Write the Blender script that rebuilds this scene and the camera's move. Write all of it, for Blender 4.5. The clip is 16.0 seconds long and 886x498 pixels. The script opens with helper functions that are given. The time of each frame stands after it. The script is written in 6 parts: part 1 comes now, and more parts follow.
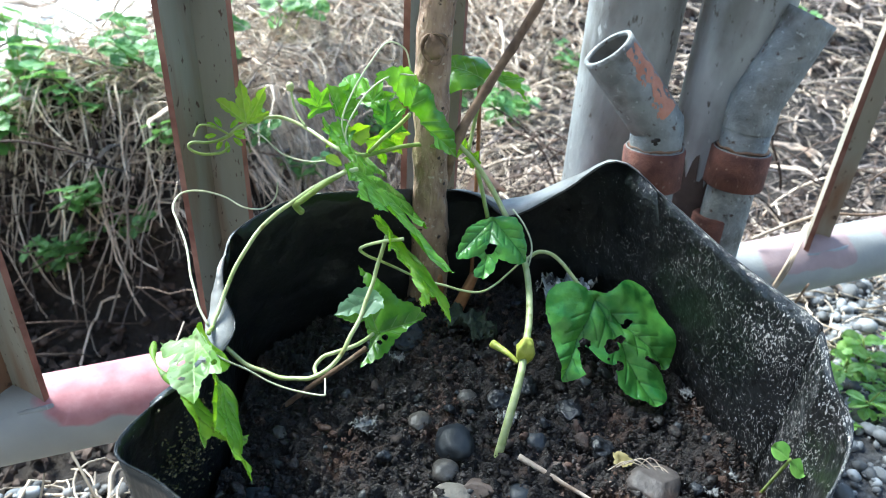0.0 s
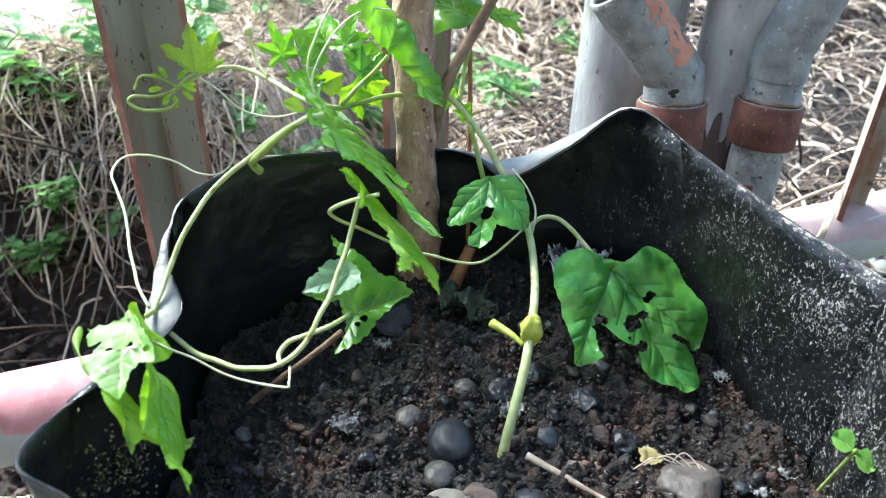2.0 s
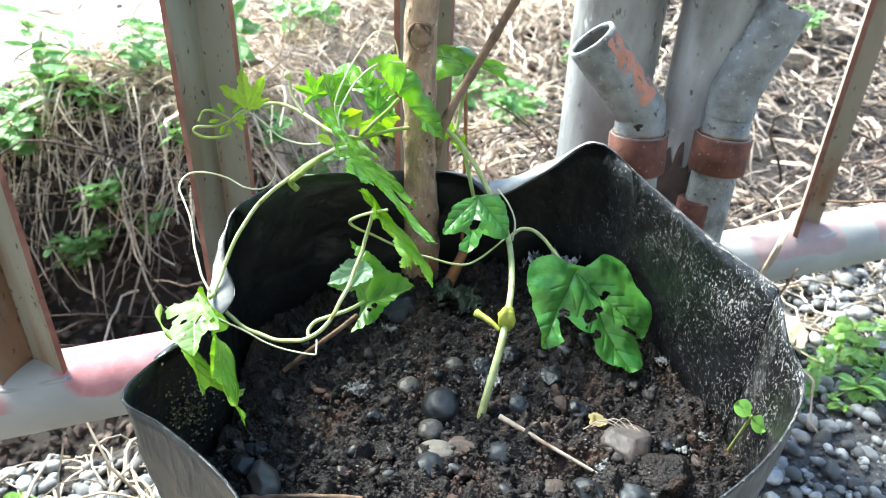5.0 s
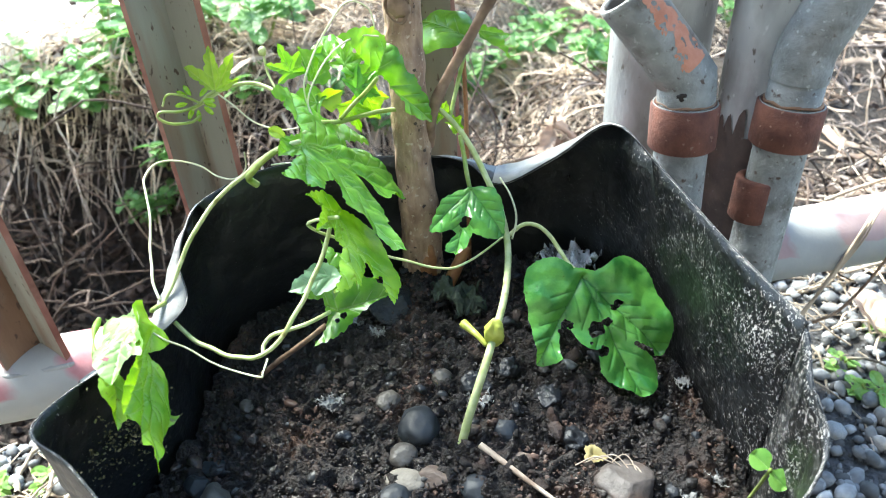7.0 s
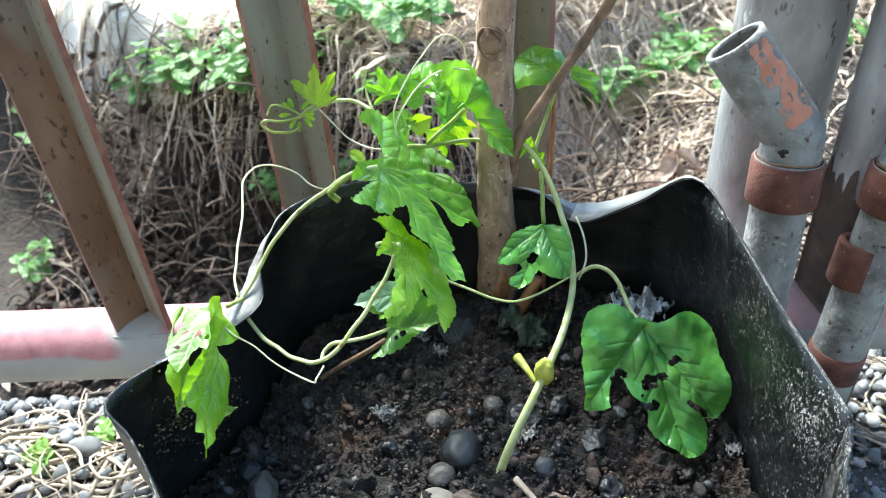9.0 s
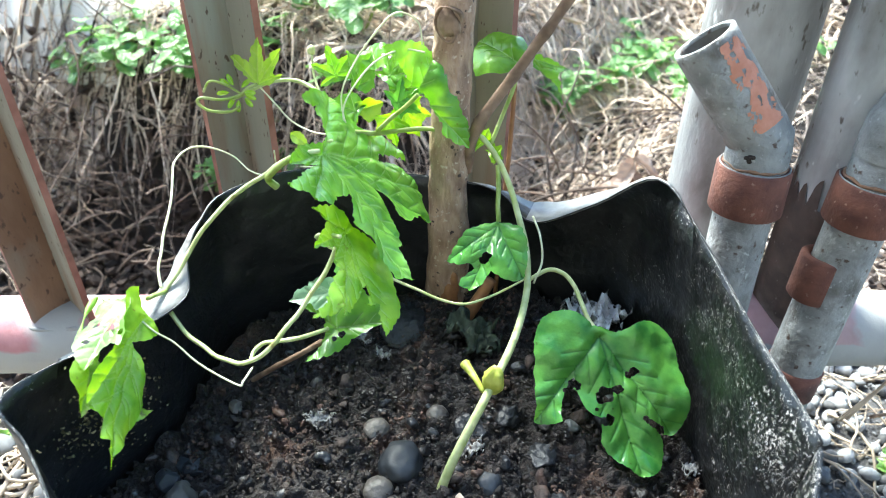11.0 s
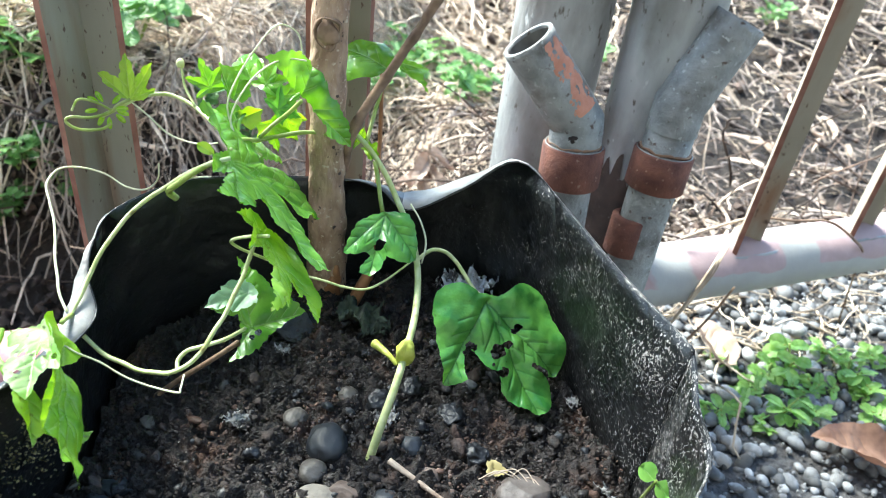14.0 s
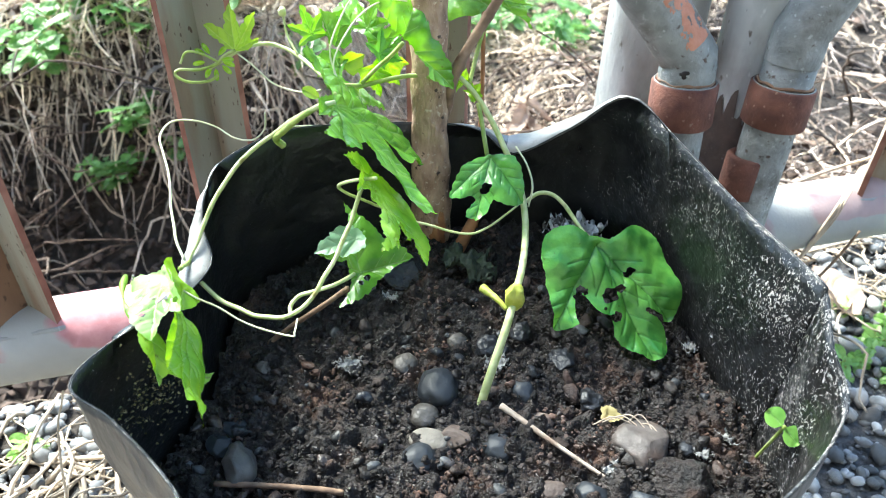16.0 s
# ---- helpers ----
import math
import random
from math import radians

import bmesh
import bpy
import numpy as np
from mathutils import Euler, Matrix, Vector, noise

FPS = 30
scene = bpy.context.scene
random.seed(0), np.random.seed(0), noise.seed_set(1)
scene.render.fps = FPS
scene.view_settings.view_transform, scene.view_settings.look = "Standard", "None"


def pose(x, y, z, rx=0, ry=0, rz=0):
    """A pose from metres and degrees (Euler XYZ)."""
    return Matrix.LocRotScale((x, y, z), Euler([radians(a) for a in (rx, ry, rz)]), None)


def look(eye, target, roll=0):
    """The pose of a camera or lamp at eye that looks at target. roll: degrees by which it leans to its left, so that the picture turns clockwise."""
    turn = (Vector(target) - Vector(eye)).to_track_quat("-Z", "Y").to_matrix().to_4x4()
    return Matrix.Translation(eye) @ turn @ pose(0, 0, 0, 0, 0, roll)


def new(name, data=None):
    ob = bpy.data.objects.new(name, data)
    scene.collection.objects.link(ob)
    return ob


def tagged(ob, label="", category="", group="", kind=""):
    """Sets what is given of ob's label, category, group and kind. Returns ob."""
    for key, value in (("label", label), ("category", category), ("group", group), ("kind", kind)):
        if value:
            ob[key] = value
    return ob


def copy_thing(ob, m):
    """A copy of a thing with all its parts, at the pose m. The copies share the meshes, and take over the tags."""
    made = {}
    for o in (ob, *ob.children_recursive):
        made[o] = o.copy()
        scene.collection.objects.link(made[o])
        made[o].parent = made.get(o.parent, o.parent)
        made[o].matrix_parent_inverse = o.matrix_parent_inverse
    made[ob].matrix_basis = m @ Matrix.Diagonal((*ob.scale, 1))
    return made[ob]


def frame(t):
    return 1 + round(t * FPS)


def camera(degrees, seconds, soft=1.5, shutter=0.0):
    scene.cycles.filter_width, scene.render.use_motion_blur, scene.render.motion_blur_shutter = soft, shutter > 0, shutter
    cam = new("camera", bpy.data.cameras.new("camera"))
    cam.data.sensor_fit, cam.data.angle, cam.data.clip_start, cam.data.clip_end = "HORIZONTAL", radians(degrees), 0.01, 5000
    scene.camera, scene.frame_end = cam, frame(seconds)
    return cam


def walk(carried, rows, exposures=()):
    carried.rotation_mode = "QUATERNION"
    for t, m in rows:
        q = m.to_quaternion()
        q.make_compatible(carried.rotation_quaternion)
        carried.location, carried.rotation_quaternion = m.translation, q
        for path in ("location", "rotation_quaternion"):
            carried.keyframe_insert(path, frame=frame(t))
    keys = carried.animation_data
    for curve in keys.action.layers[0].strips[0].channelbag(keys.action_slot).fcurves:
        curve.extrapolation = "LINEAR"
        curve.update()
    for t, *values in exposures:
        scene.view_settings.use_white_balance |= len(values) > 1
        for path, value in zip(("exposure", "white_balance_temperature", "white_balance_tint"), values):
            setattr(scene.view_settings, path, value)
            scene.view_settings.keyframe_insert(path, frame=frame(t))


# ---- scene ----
cam = camera(58.2, 16.0, 1.0)
cam.data.dof.use_dof, cam.data.dof.focus_distance, cam.data.dof.aperture_fstop = True, 0.37, 17.0
PATH = [
    (0, (0.024, -0.007, 0.442), (0.001, 1.632, -0.704), 3.3),
    (0.5, (0.023, -0.004, 0.437), (0.003, 1.639, -0.703), 3.2),
    (1, (0.029, 0.001, 0.43), (0.008, 1.641, -0.714), 2.7),
    (1.5, (0.03, 0.02, 0.419), (0.003, 1.663, -0.722), 2.0),
    (2, (0.031, 0.031, 0.397), (-0.006, 1.674, -0.744), 1.4),
    (2.5, (0.029, 0.028, 0.383), (-0.014, 1.674, -0.753), 1.1),
    (3, (0.037, 0.012, 0.37), (-0.009, 1.666, -0.753), 1.1),
    (3.5, (0.036, -0.016, 0.373), (-0.017, 1.645, -0.74), 1.6),
    (4, (0.042, -0.047, 0.407), (-0.023, 1.62, -0.697), 2.2),
    (4.2, (0.042, -0.052, 0.428), (-0.028, 1.617, -0.673), 2.2),
    (6.3, (0.053, 0.013, 0.449), (-0.037, 1.584, -0.786), 1.4),
    (6.5, (0.061, 0.019, 0.447), (-0.072, 1.577, -0.8), 0.5),
    (7, (0.098, 0.029, 0.44), (-0.259, 1.539, -0.821), -3.8),
    (7.5, (0.109, 0.03, 0.444), (-0.376, 1.502, -0.82), -4.4),
    (8, (0.116, 0.025, 0.451), (-0.503, 1.455, -0.803), -5.5),
    (8.5, (0.123, 0.027, 0.456), (-0.53, 1.445, -0.794), -4.9),
    (8.7, (0.127, 0.032, 0.459), (-0.536, 1.439, -0.798), -4.8),
    (10.8, (0.122, 0.059, 0.44), (-0.501, 1.486, -0.816), -1.1),
    (11, (0.121, 0.059, 0.439), (-0.443, 1.509, -0.818), 0.5),
    (11.5, (0.113, 0.06, 0.436), (-0.296, 1.561, -0.82), 3.8),
    (12, (0.103, 0.054, 0.438), (-0.178, 1.59, -0.813), 6.2),
    (12.5, (0.09, 0.041, 0.441), (-0.073, 1.601, -0.801), 8.2),
    (13, (0.08, 0.029, 0.446), (0.027, 1.608, -0.78), 9.8),
    (13.5, (0.074, 0.02, 0.449), (0.112, 1.612, -0.761), 10.9),
    (14, (0.067, 0.014, 0.451), (0.096, 1.603, -0.764), 7.7),
    (14.5, (0.061, 0.016, 0.451), (-0.054, 1.591, -0.776), 3.3),
    (15, (0.056, 0.012, 0.451), (-0.124, 1.575, -0.784), 1.5),
    (15.5, (0.061, 0.013, 0.446), (-0.137, 1.56, -0.807), 1.1),
    (16, (0.062, 0.014, 0.439), (-0.134, 1.52, -0.863), 1.1),
]
walk(cam, [(t, look(eye, target, roll)) for t, eye, target, roll in PATH], [(0.0, 1.67, 5500, -1), (2.5, 2.07, 5830, 0), (4.0, 2.14, 5980, 0), (6.5, 2.28, 5980, 0), (7.5, 2.34, 6030, 0), (8.0, 2.18, 5980, 0), (8.5, 1.98, 5910, 0), (11.0, 2.43, 5910, 0), (11.5, 2.34, 5980, 0), (12.5, 2.32, 6010, 0), (13.5, 2.15, 5910, 0), (14.5, 2.16, 5980, 0), (15.5, 2.16, 6010, 0), (16.0, 2.40, 5980, 0)])

import mathutils
import mathutils.geometry

# ---- world, sun, exposure ----
world = bpy.data.worlds.new("world")
scene.world = world
world.use_nodes = True
wn = world.node_tree
sky = wn.nodes.new("ShaderNodeTexSky")
sky.sky_type = "NISHITA"
sky.sun_disc = False
SUN_ELEV, SUN_AZ = 48.0, -52.0          # azimuth from +y, negative towards -x
sky.sun_elevation = radians(SUN_ELEV)
sky.sun_rotation = radians(SUN_AZ)
wn.links.new(sky.outputs[0], wn.nodes["Background"].inputs[0])
wn.nodes["Background"].inputs[1].default_value = 0.15
sun = new("sun", bpy.data.lights.new("sun", "SUN"))
sun.data.energy, sun.data.angle, sun.data.color = 4.2, radians(22), (1.0, 0.93, 0.83)
_d = Vector((math.sin(radians(SUN_AZ)) * math.cos(radians(SUN_ELEV)), math.cos(radians(SUN_AZ)) * math.cos(radians(SUN_ELEV)), math.sin(radians(SUN_ELEV))))
sun.matrix_world = look(_d * 5, (0, 0, 0))


# ---- materials ----
def mat(name, c1, c2, scale=60.0, rough=0.6, metal=0.0, bump=0.2, bump_scale=400.0, stretch=(1, 1, 1), c3=None, c3_scale=12.0, c3_at=(0.55, 0.7), detail=6.0, per_object=0.0, translucent=0.0, spec=0.5, island=0.0, rough2=None, bump_dist=0.0008):
    """Two-tone noise surface with large stains (c3), fine bump, optional per-object or per-island variation and translucency."""
    m = bpy.data.materials.new(name)
    m.use_nodes = True
    nt = m.node_tree
    N, L = nt.nodes, nt.links
    bsdf = N["Principled BSDF"]
    bsdf.inputs["Metallic"].default_value = metal
    bsdf.inputs["Specular IOR Level"].default_value = spec
    tc = N.new("ShaderNodeTexCoord")
    mp = N.new("ShaderNodeMapping")
    mp.inputs["Scale"].default_value = stretch
    L.new(tc.outputs["Object"], mp.inputs[0])
    n1 = N.new("ShaderNodeTexNoise")
    n1.inputs["Scale"].default_value, n1.inputs["Detail"].default_value = scale, detail
    L.new(mp.outputs[0], n1.inputs["Vector"])
    r1 = N.new("ShaderNodeValToRGB")
    r1.color_ramp.elements[0].position, r1.color_ramp.elements[1].position = 0.32, 0.68
    r1.color_ramp.elements[0].color, r1.color_ramp.elements[1].color = (*c1, 1), (*c2, 1)
    L.new(n1.outputs["Fac"], r1.inputs[0])
    out = r1.outputs[0]
    if c3:
        n3 = N.new("ShaderNodeTexNoise")
        n3.inputs["Scale"].default_value, n3.inputs["Detail"].default_value = c3_scale, 8
        L.new(mp.outputs[0], n3.inputs["Vector"])
        r3 = N.new("ShaderNodeValToRGB")
        r3.color_ramp.elements[0].position, r3.color_ramp.elements[1].position = c3_at
        L.new(n3.outputs["Fac"], r3.inputs[0])
        mx = N.new("ShaderNodeMixRGB")
        L.new(r3.outputs[0], mx.inputs[0])
        L.new(out, mx.inputs[1])
        mx.inputs[2].default_value = (*c3, 1)
        out = mx.outputs[0]
    for amount, node, sock in ((per_object, "ShaderNodeObjectInfo", "Random"), (island, "ShaderNodeNewGeometry", "Random Per Island")):
        if amount:
            oi = N.new(node)
            mr = N.new("ShaderNodeMapRange")
            mr.inputs["To Min"].default_value, mr.inputs["To Max"].default_value = 1 - amount, 1 + amount
            L.new(oi.outputs[sock], mr.inputs[0])
            hv = N.new("ShaderNodeHueSaturation")
            L.new(mr.outputs[0], hv.inputs["Value"])
            L.new(out, hv.inputs["Color"])
            out = hv.outputs[0]
    L.new(out, bsdf.inputs["Base Color"])
    if rough2 is None:
        bsdf.inputs["Roughness"].default_value = rough
    else:
        mr = N.new("ShaderNodeMapRange")
        mr.inputs["To Min"].default_value, mr.inputs["To Max"].default_value = rough, rough2
        L.new(n1.outputs["Fac"], mr.inputs[0])
        L.new(mr.outputs[0], bsdf.inputs["Roughness"])
    if bump:
        n2 = N.new("ShaderNodeTexNoise")
        n2.inputs["Scale"].default_value, n2.inputs["Detail"].default_value = bump_scale, 5
        L.new(mp.outputs[0], n2.inputs["Vector"])
        b = N.new("ShaderNodeBump")
        b.inputs["Strength"].default_value, b.inputs["Distance"].default_value = bump, bump_dist
        L.new(n2.outputs["Fac"], b.inputs["Height"])
        L.new(b.outputs[0], bsdf.inputs["Normal"])
    if translucent:
        tr = N.new("ShaderNodeBsdfTranslucent")
        hs = N.new("ShaderNodeHueSaturation")
        hs.inputs["Hue"].default_value, hs.inputs["Saturation"].default_value, hs.inputs["Value"].default_value = 0.485, 1.1, 1.7
        L.new(out, hs.inputs["Color"])
        L.new(hs.outputs[0], tr.inputs[0])
        ms = N.new("ShaderNodeMixShader")
        ms.inputs[0].default_value = translucent
        L.new(bsdf.outputs[0], ms.inputs[1])
        L.new(tr.outputs[0], ms.inputs[2])
        L.new(ms.outputs[0], N["Material Output"].inputs[0])
    return m


def specks(m, colour, scale, at, stretch=(1, 1, 1)):
    """Small marks of another colour over a material, where a fine noise is high."""
    nt = m.node_tree
    N, L = nt.nodes, nt.links
    tc = N.new("ShaderNodeTexCoord")
    mp = N.new("ShaderNodeMapping")
    mp.inputs["Scale"].default_value = stretch
    nz = N.new("ShaderNodeTexNoise")
    nz.inputs["Scale"].default_value, nz.inputs["Detail"].default_value = scale, 4
    rp = N.new("ShaderNodeValToRGB")
    rp.color_ramp.elements[0].position, rp.color_ramp.elements[1].position = at
    mx = N.new("ShaderNodeMixRGB")
    bs = N["Principled BSDF"]
    src = bs.inputs["Base Color"].links[0].from_socket
    L.new(tc.outputs["Object"], mp.inputs[0])
    L.new(mp.outputs[0], nz.inputs["Vector"])
    L.new(nz.outputs["Fac"], rp.inputs[0])
    L.new(rp.outputs[0], mx.inputs[0])
    L.new(src, mx.inputs[1])
    mx.inputs[2].default_value = (*colour, 1)
    L.new(mx.outputs[0], bs.inputs["Base Color"])
    return m


def leaf_material(name, c1, c2, vein, translucent, rough=0.4):
    """Leaf blade: mottled green, paler along the veins (mesh attribute 'vein'), thin enough to let light through."""
    m = mat(name, c1, c2, 90, rough, 0, 0.5, 420, translucent=translucent, c3=tuple(a * 1.5 + 0.01 for a in c2), c3_scale=35, c3_at=(0.58, 0.8), per_object=0.1)
    nt = m.node_tree
    at = nt.nodes.new("ShaderNodeAttribute")
    at.attribute_name = "vein"
    mx = nt.nodes.new("ShaderNodeMixRGB")
    mx.inputs[2].default_value = (*vein, 1)
    bs = nt.nodes["Principled BSDF"]
    src = bs.inputs["Base Color"].links[0].from_socket
    nt.links.new(at.outputs["Fac"], mx.inputs[0])
    nt.links.new(src, mx.inputs[1])
    nt.links.new(mx.outputs[0], bs.inputs["Base Color"])
    return m


def wet(m, scale, low, high):
    """Damp patches: the gloss changes from place to place."""
    nt = m.node_tree
    N, L = nt.nodes, nt.links
    tc = N.new("ShaderNodeTexCoord")
    nz = N.new("ShaderNodeTexNoise")
    nz.inputs["Scale"].default_value, nz.inputs["Detail"].default_value = scale, 3
    mr = N.new("ShaderNodeMapRange")
    mr.inputs["From Min"].default_value, mr.inputs["From Max"].default_value = 0.40, 0.60
    mr.inputs["To Min"].default_value, mr.inputs["To Max"].default_value = low, high
    L.new(tc.outputs["Object"], nz.inputs["Vector"])
    L.new(nz.outputs["Fac"], mr.inputs[0])
    L.new(mr.outputs[0], N["Principled BSDF"].inputs["Roughness"])
    return m


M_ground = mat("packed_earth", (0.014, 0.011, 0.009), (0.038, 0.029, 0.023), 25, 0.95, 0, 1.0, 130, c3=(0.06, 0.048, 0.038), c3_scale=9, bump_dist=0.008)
M_gravel_bed = mat("gravel_bed", (0.035, 0.034, 0.036), (0.11, 0.108, 0.108), 160, 0.9, 0, 1.0, 260, c3=(0.07, 0.055, 0.045), c3_scale=18, bump_dist=0.004)
M_gravel = mat("gravel_stone", (0.10, 0.105, 0.115), (0.29, 0.295, 0.295), 90, 0.7, 0, 0.3, 700, per_object=0.6, c3=(0.26, 0.235, 0.20), c3_scale=20)
M_gravel_many = mat("gravel_stone_many", (0.10, 0.104, 0.11), (0.28, 0.285, 0.29), 90, 0.7, 0, 0.3, 700, island=0.75, c3=(0.22, 0.195, 0.17), c3_scale=20)
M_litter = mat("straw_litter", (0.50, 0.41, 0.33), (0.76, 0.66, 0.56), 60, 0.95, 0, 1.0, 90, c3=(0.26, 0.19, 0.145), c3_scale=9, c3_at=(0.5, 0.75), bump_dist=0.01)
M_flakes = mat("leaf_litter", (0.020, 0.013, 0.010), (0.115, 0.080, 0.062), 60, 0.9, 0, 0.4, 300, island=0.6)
M_straw = mat("dry_straw", (0.40, 0.305, 0.22), (0.72, 0.605, 0.485), 40, 0.75, 0, 0.2, 300, island=0.6)
M_straw_warm = mat("tan_straw", (0.30, 0.235, 0.17), (0.60, 0.50, 0.385), 40, 0.75, 0, 0.2, 300, island=0.55)
M_chips = mat("weathered_grey_stems", (0.085, 0.066, 0.057), (0.31, 0.255, 0.222), 60, 0.85, 0, 0.3, 300, island=0.7)
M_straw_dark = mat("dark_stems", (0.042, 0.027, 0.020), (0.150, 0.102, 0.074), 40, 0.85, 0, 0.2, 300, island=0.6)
# overexposed sunlight on the far bank, put into a near-white ground colour
M_blown_out = mat("blown_out_ground", (0.62, 0.60, 0.56), (0.80, 0.78, 0.74), 14, 0.9, 0, 0.4, 160, c3=(0.52, 0.49, 0.44), c3_scale=5)
M_blade = mat("dry_leaf_blades", (0.17, 0.125, 0.095), (0.43, 0.345, 0.27), 50, 0.8, 0, 0.4, 260, island=0.6, c3=(0.24, 0.16, 0.11), c3_scale=22)
M_soil = wet(mat("potting_soil", (0.0042, 0.0038, 0.0040), (0.030, 0.0225, 0.0200), 240, 0.62, 0, 1.0, 700, c3=(0.080, 0.044, 0.030), c3_scale=42, c3_at=(0.56, 0.70), bump_dist=0.003), 60, 0.36, 0.9)
M_crumb = wet(mat("soil_crumbs", (0.006, 0.0055, 0.0058), (0.042, 0.032, 0.028), 300, 0.7, 0, 0.8, 900, island=0.85, c3=(0.088, 0.050, 0.036), c3_scale=40, c3_at=(0.52, 0.68)), 45, 0.36, 0.9)
M_stone_dark = specks(mat("dark_river_stone", (0.011, 0.0145, 0.020), (0.032, 0.039, 0.048), 90, 0.44, 0, 0.25, 500, per_object=0.3, c3=(0.07, 0.07, 0.066), c3_scale=60, c3_at=(0.62, 0.80), rough2=0.7), (0.13, 0.125, 0.115), 420, (0.71, 0.77))
M_stone_many = mat("dark_grit", (0.022, 0.025, 0.030), (0.075, 0.078, 0.080), 120, 0.5, 0, 0.4, 900, island=0.75, c3=(0.10, 0.08, 0.065), c3_scale=60, c3_at=(0.6, 0.75))
M_stone_grey = mat("grey_river_stone", (0.046, 0.041, 0.037), (0.105, 0.096, 0.085), 120, 0.5, 0, 0.4, 800, per_object=0.3, c3=(0.15, 0.15, 0.15), c3_scale=70, c3_at=(0.6, 0.72))
M_stone_brown = mat("brown_stone", (0.06, 0.042, 0.034), (0.14, 0.105, 0.085), 130, 0.65, 0, 0.5, 700, per_object=0.3, c3=(0.04, 0.03, 0.026), c3_scale=70)
M_stone_tan = mat("tan_stone", (0.12, 0.108, 0.088), (0.21, 0.19, 0.16), 130, 0.65, 0, 0.5, 700, c3=(0.09, 0.075, 0.06), c3_scale=70)
M_stone_light = mat("grey_brown_stone", (0.048, 0.039, 0.035), (0.12, 0.104, 0.096), 110, 0.6, 0, 0.5, 600, c3=(0.085, 0.055, 0.042), c3_scale=55, c3_at=(0.5, 0.65))
M_charcoal = mat("charcoal", (0.005, 0.0058, 0.008), (0.022, 0.025, 0.031), 160, 0.28, 0, 0.8, 380, per_object=0.3, rough2=0.6, bump_dist=0.0015)
M_white = mat("white_flake", (0.13, 0.13, 0.127), (0.46, 0.455, 0.44), 300, 0.6, 0, 0.8, 600, c3=(0.035, 0.03, 0.028), c3_scale=230, c3_at=(0.47, 0.56))
M_foil = mat("crumpled_foil", (0.54, 0.53, 0.50), (0.87, 0.86, 0.84), 200, 0.25, 0.35, 0.8, 400, c3=(0.10, 0.09, 0.08), c3_scale=150, c3_at=(0.50, 0.62))
M_bark = specks(specks(mat("bark", (0.235, 0.145, 0.095), (0.46, 0.325, 0.22), 170, 0.8, 0, 0.9, 300, stretch=(1, 1, 0.45), c3=(0.12, 0.07, 0.045), c3_scale=80, c3_at=(0.57, 0.74), bump_dist=0.003), (0.50, 0.40, 0.30), 420, (0.62, 0.68)), (0.05, 0.032, 0.023), 300, (0.65, 0.70))
M_twig = mat("brown_twig", (0.15, 0.092, 0.060), (0.33, 0.225, 0.15), 120, 0.8, 0, 0.5, 500, c3=(0.08, 0.05, 0.036), c3_scale=60)
M_twig_dark = mat("dark_twig", (0.105, 0.063, 0.040), (0.26, 0.17, 0.11), 140, 0.8, 0, 0.6, 500, c3=(0.30, 0.22, 0.15), c3_scale=90, c3_at=(0.6, 0.72))
M_twig_orange = mat("orange_twig", (0.20, 0.085, 0.032), (0.34, 0.16, 0.065), 120, 0.7, 0, 0.4, 500)
M_stick_pale = mat("pale_stick", (0.30, 0.24, 0.19), (0.5, 0.42, 0.34), 150, 0.75, 0, 0.4, 600, c3=(0.2, 0.14, 0.1), c3_scale=60)
M_galv = specks(specks(mat("galvanised_steel", (0.255, 0.262, 0.262), (0.44, 0.45, 0.445), 30, 0.38, 0.35, 0.5, 240, stretch=(1, 1, 0.45), c3=(0.17, 0.16, 0.148), c3_scale=34, c3_at=(0.48, 0.72), rough2=0.62, detail=12, bump_dist=0.0015), (0.12, 0.105, 0.09), 200, (0.64, 0.72), (1, 1, 0.5)), (0.56, 0.57, 0.56), 150, (0.66, 0.74), (1, 1, 0.5))
M_galv_dark = specks(specks(mat("weathered_steel_pipe", (0.150, 0.156, 0.156), (0.300, 0.310, 0.306), 70, 0.45, 0.2, 0.8, 280, c3=(0.095, 0.085, 0.073), c3_scale=60, c3_at=(0.54, 0.74), rough2=0.75, detail=12, bump_dist=0.0015), (0.36, 0.37, 0.365), 260, (0.62, 0.70)), (0.075, 0.05, 0.038), 190, (0.63, 0.71))
M_bore = mat("rusty_pipe_bore", (0.075, 0.072, 0.066), (0.16, 0.152, 0.14), 90, 0.85)
M_rust = specks(mat("rust", (0.075, 0.028, 0.020), (0.165, 0.065, 0.043), 90, 0.85, 0, 0.6, 500, c3=(0.05, 0.024, 0.02), c3_scale=40), (0.24, 0.15, 0.11), 300, (0.66, 0.72))
M_orange = mat("orange_paint", (0.42, 0.17, 0.10), (0.52, 0.24, 0.16), 150, 0.65, 0, 0.3, 600)
M_rust_old = specks(mat("old_dull_rust", (0.040, 0.026, 0.020), (0.085, 0.055, 0.043), 70, 0.85, 0, 0.5, 400, c3=(0.13, 0.105, 0.09), c3_scale=45, c3_at=(0.56, 0.72)), (0.16, 0.14, 0.125), 260, (0.66, 0.73))
M_primer = mat("faded_red_primer", (0.155, 0.058, 0.038), (0.29, 0.145, 0.105), 60, 0.75, 0, 0.3, 400, c3=(0.11, 0.05, 0.03), c3_scale=40)
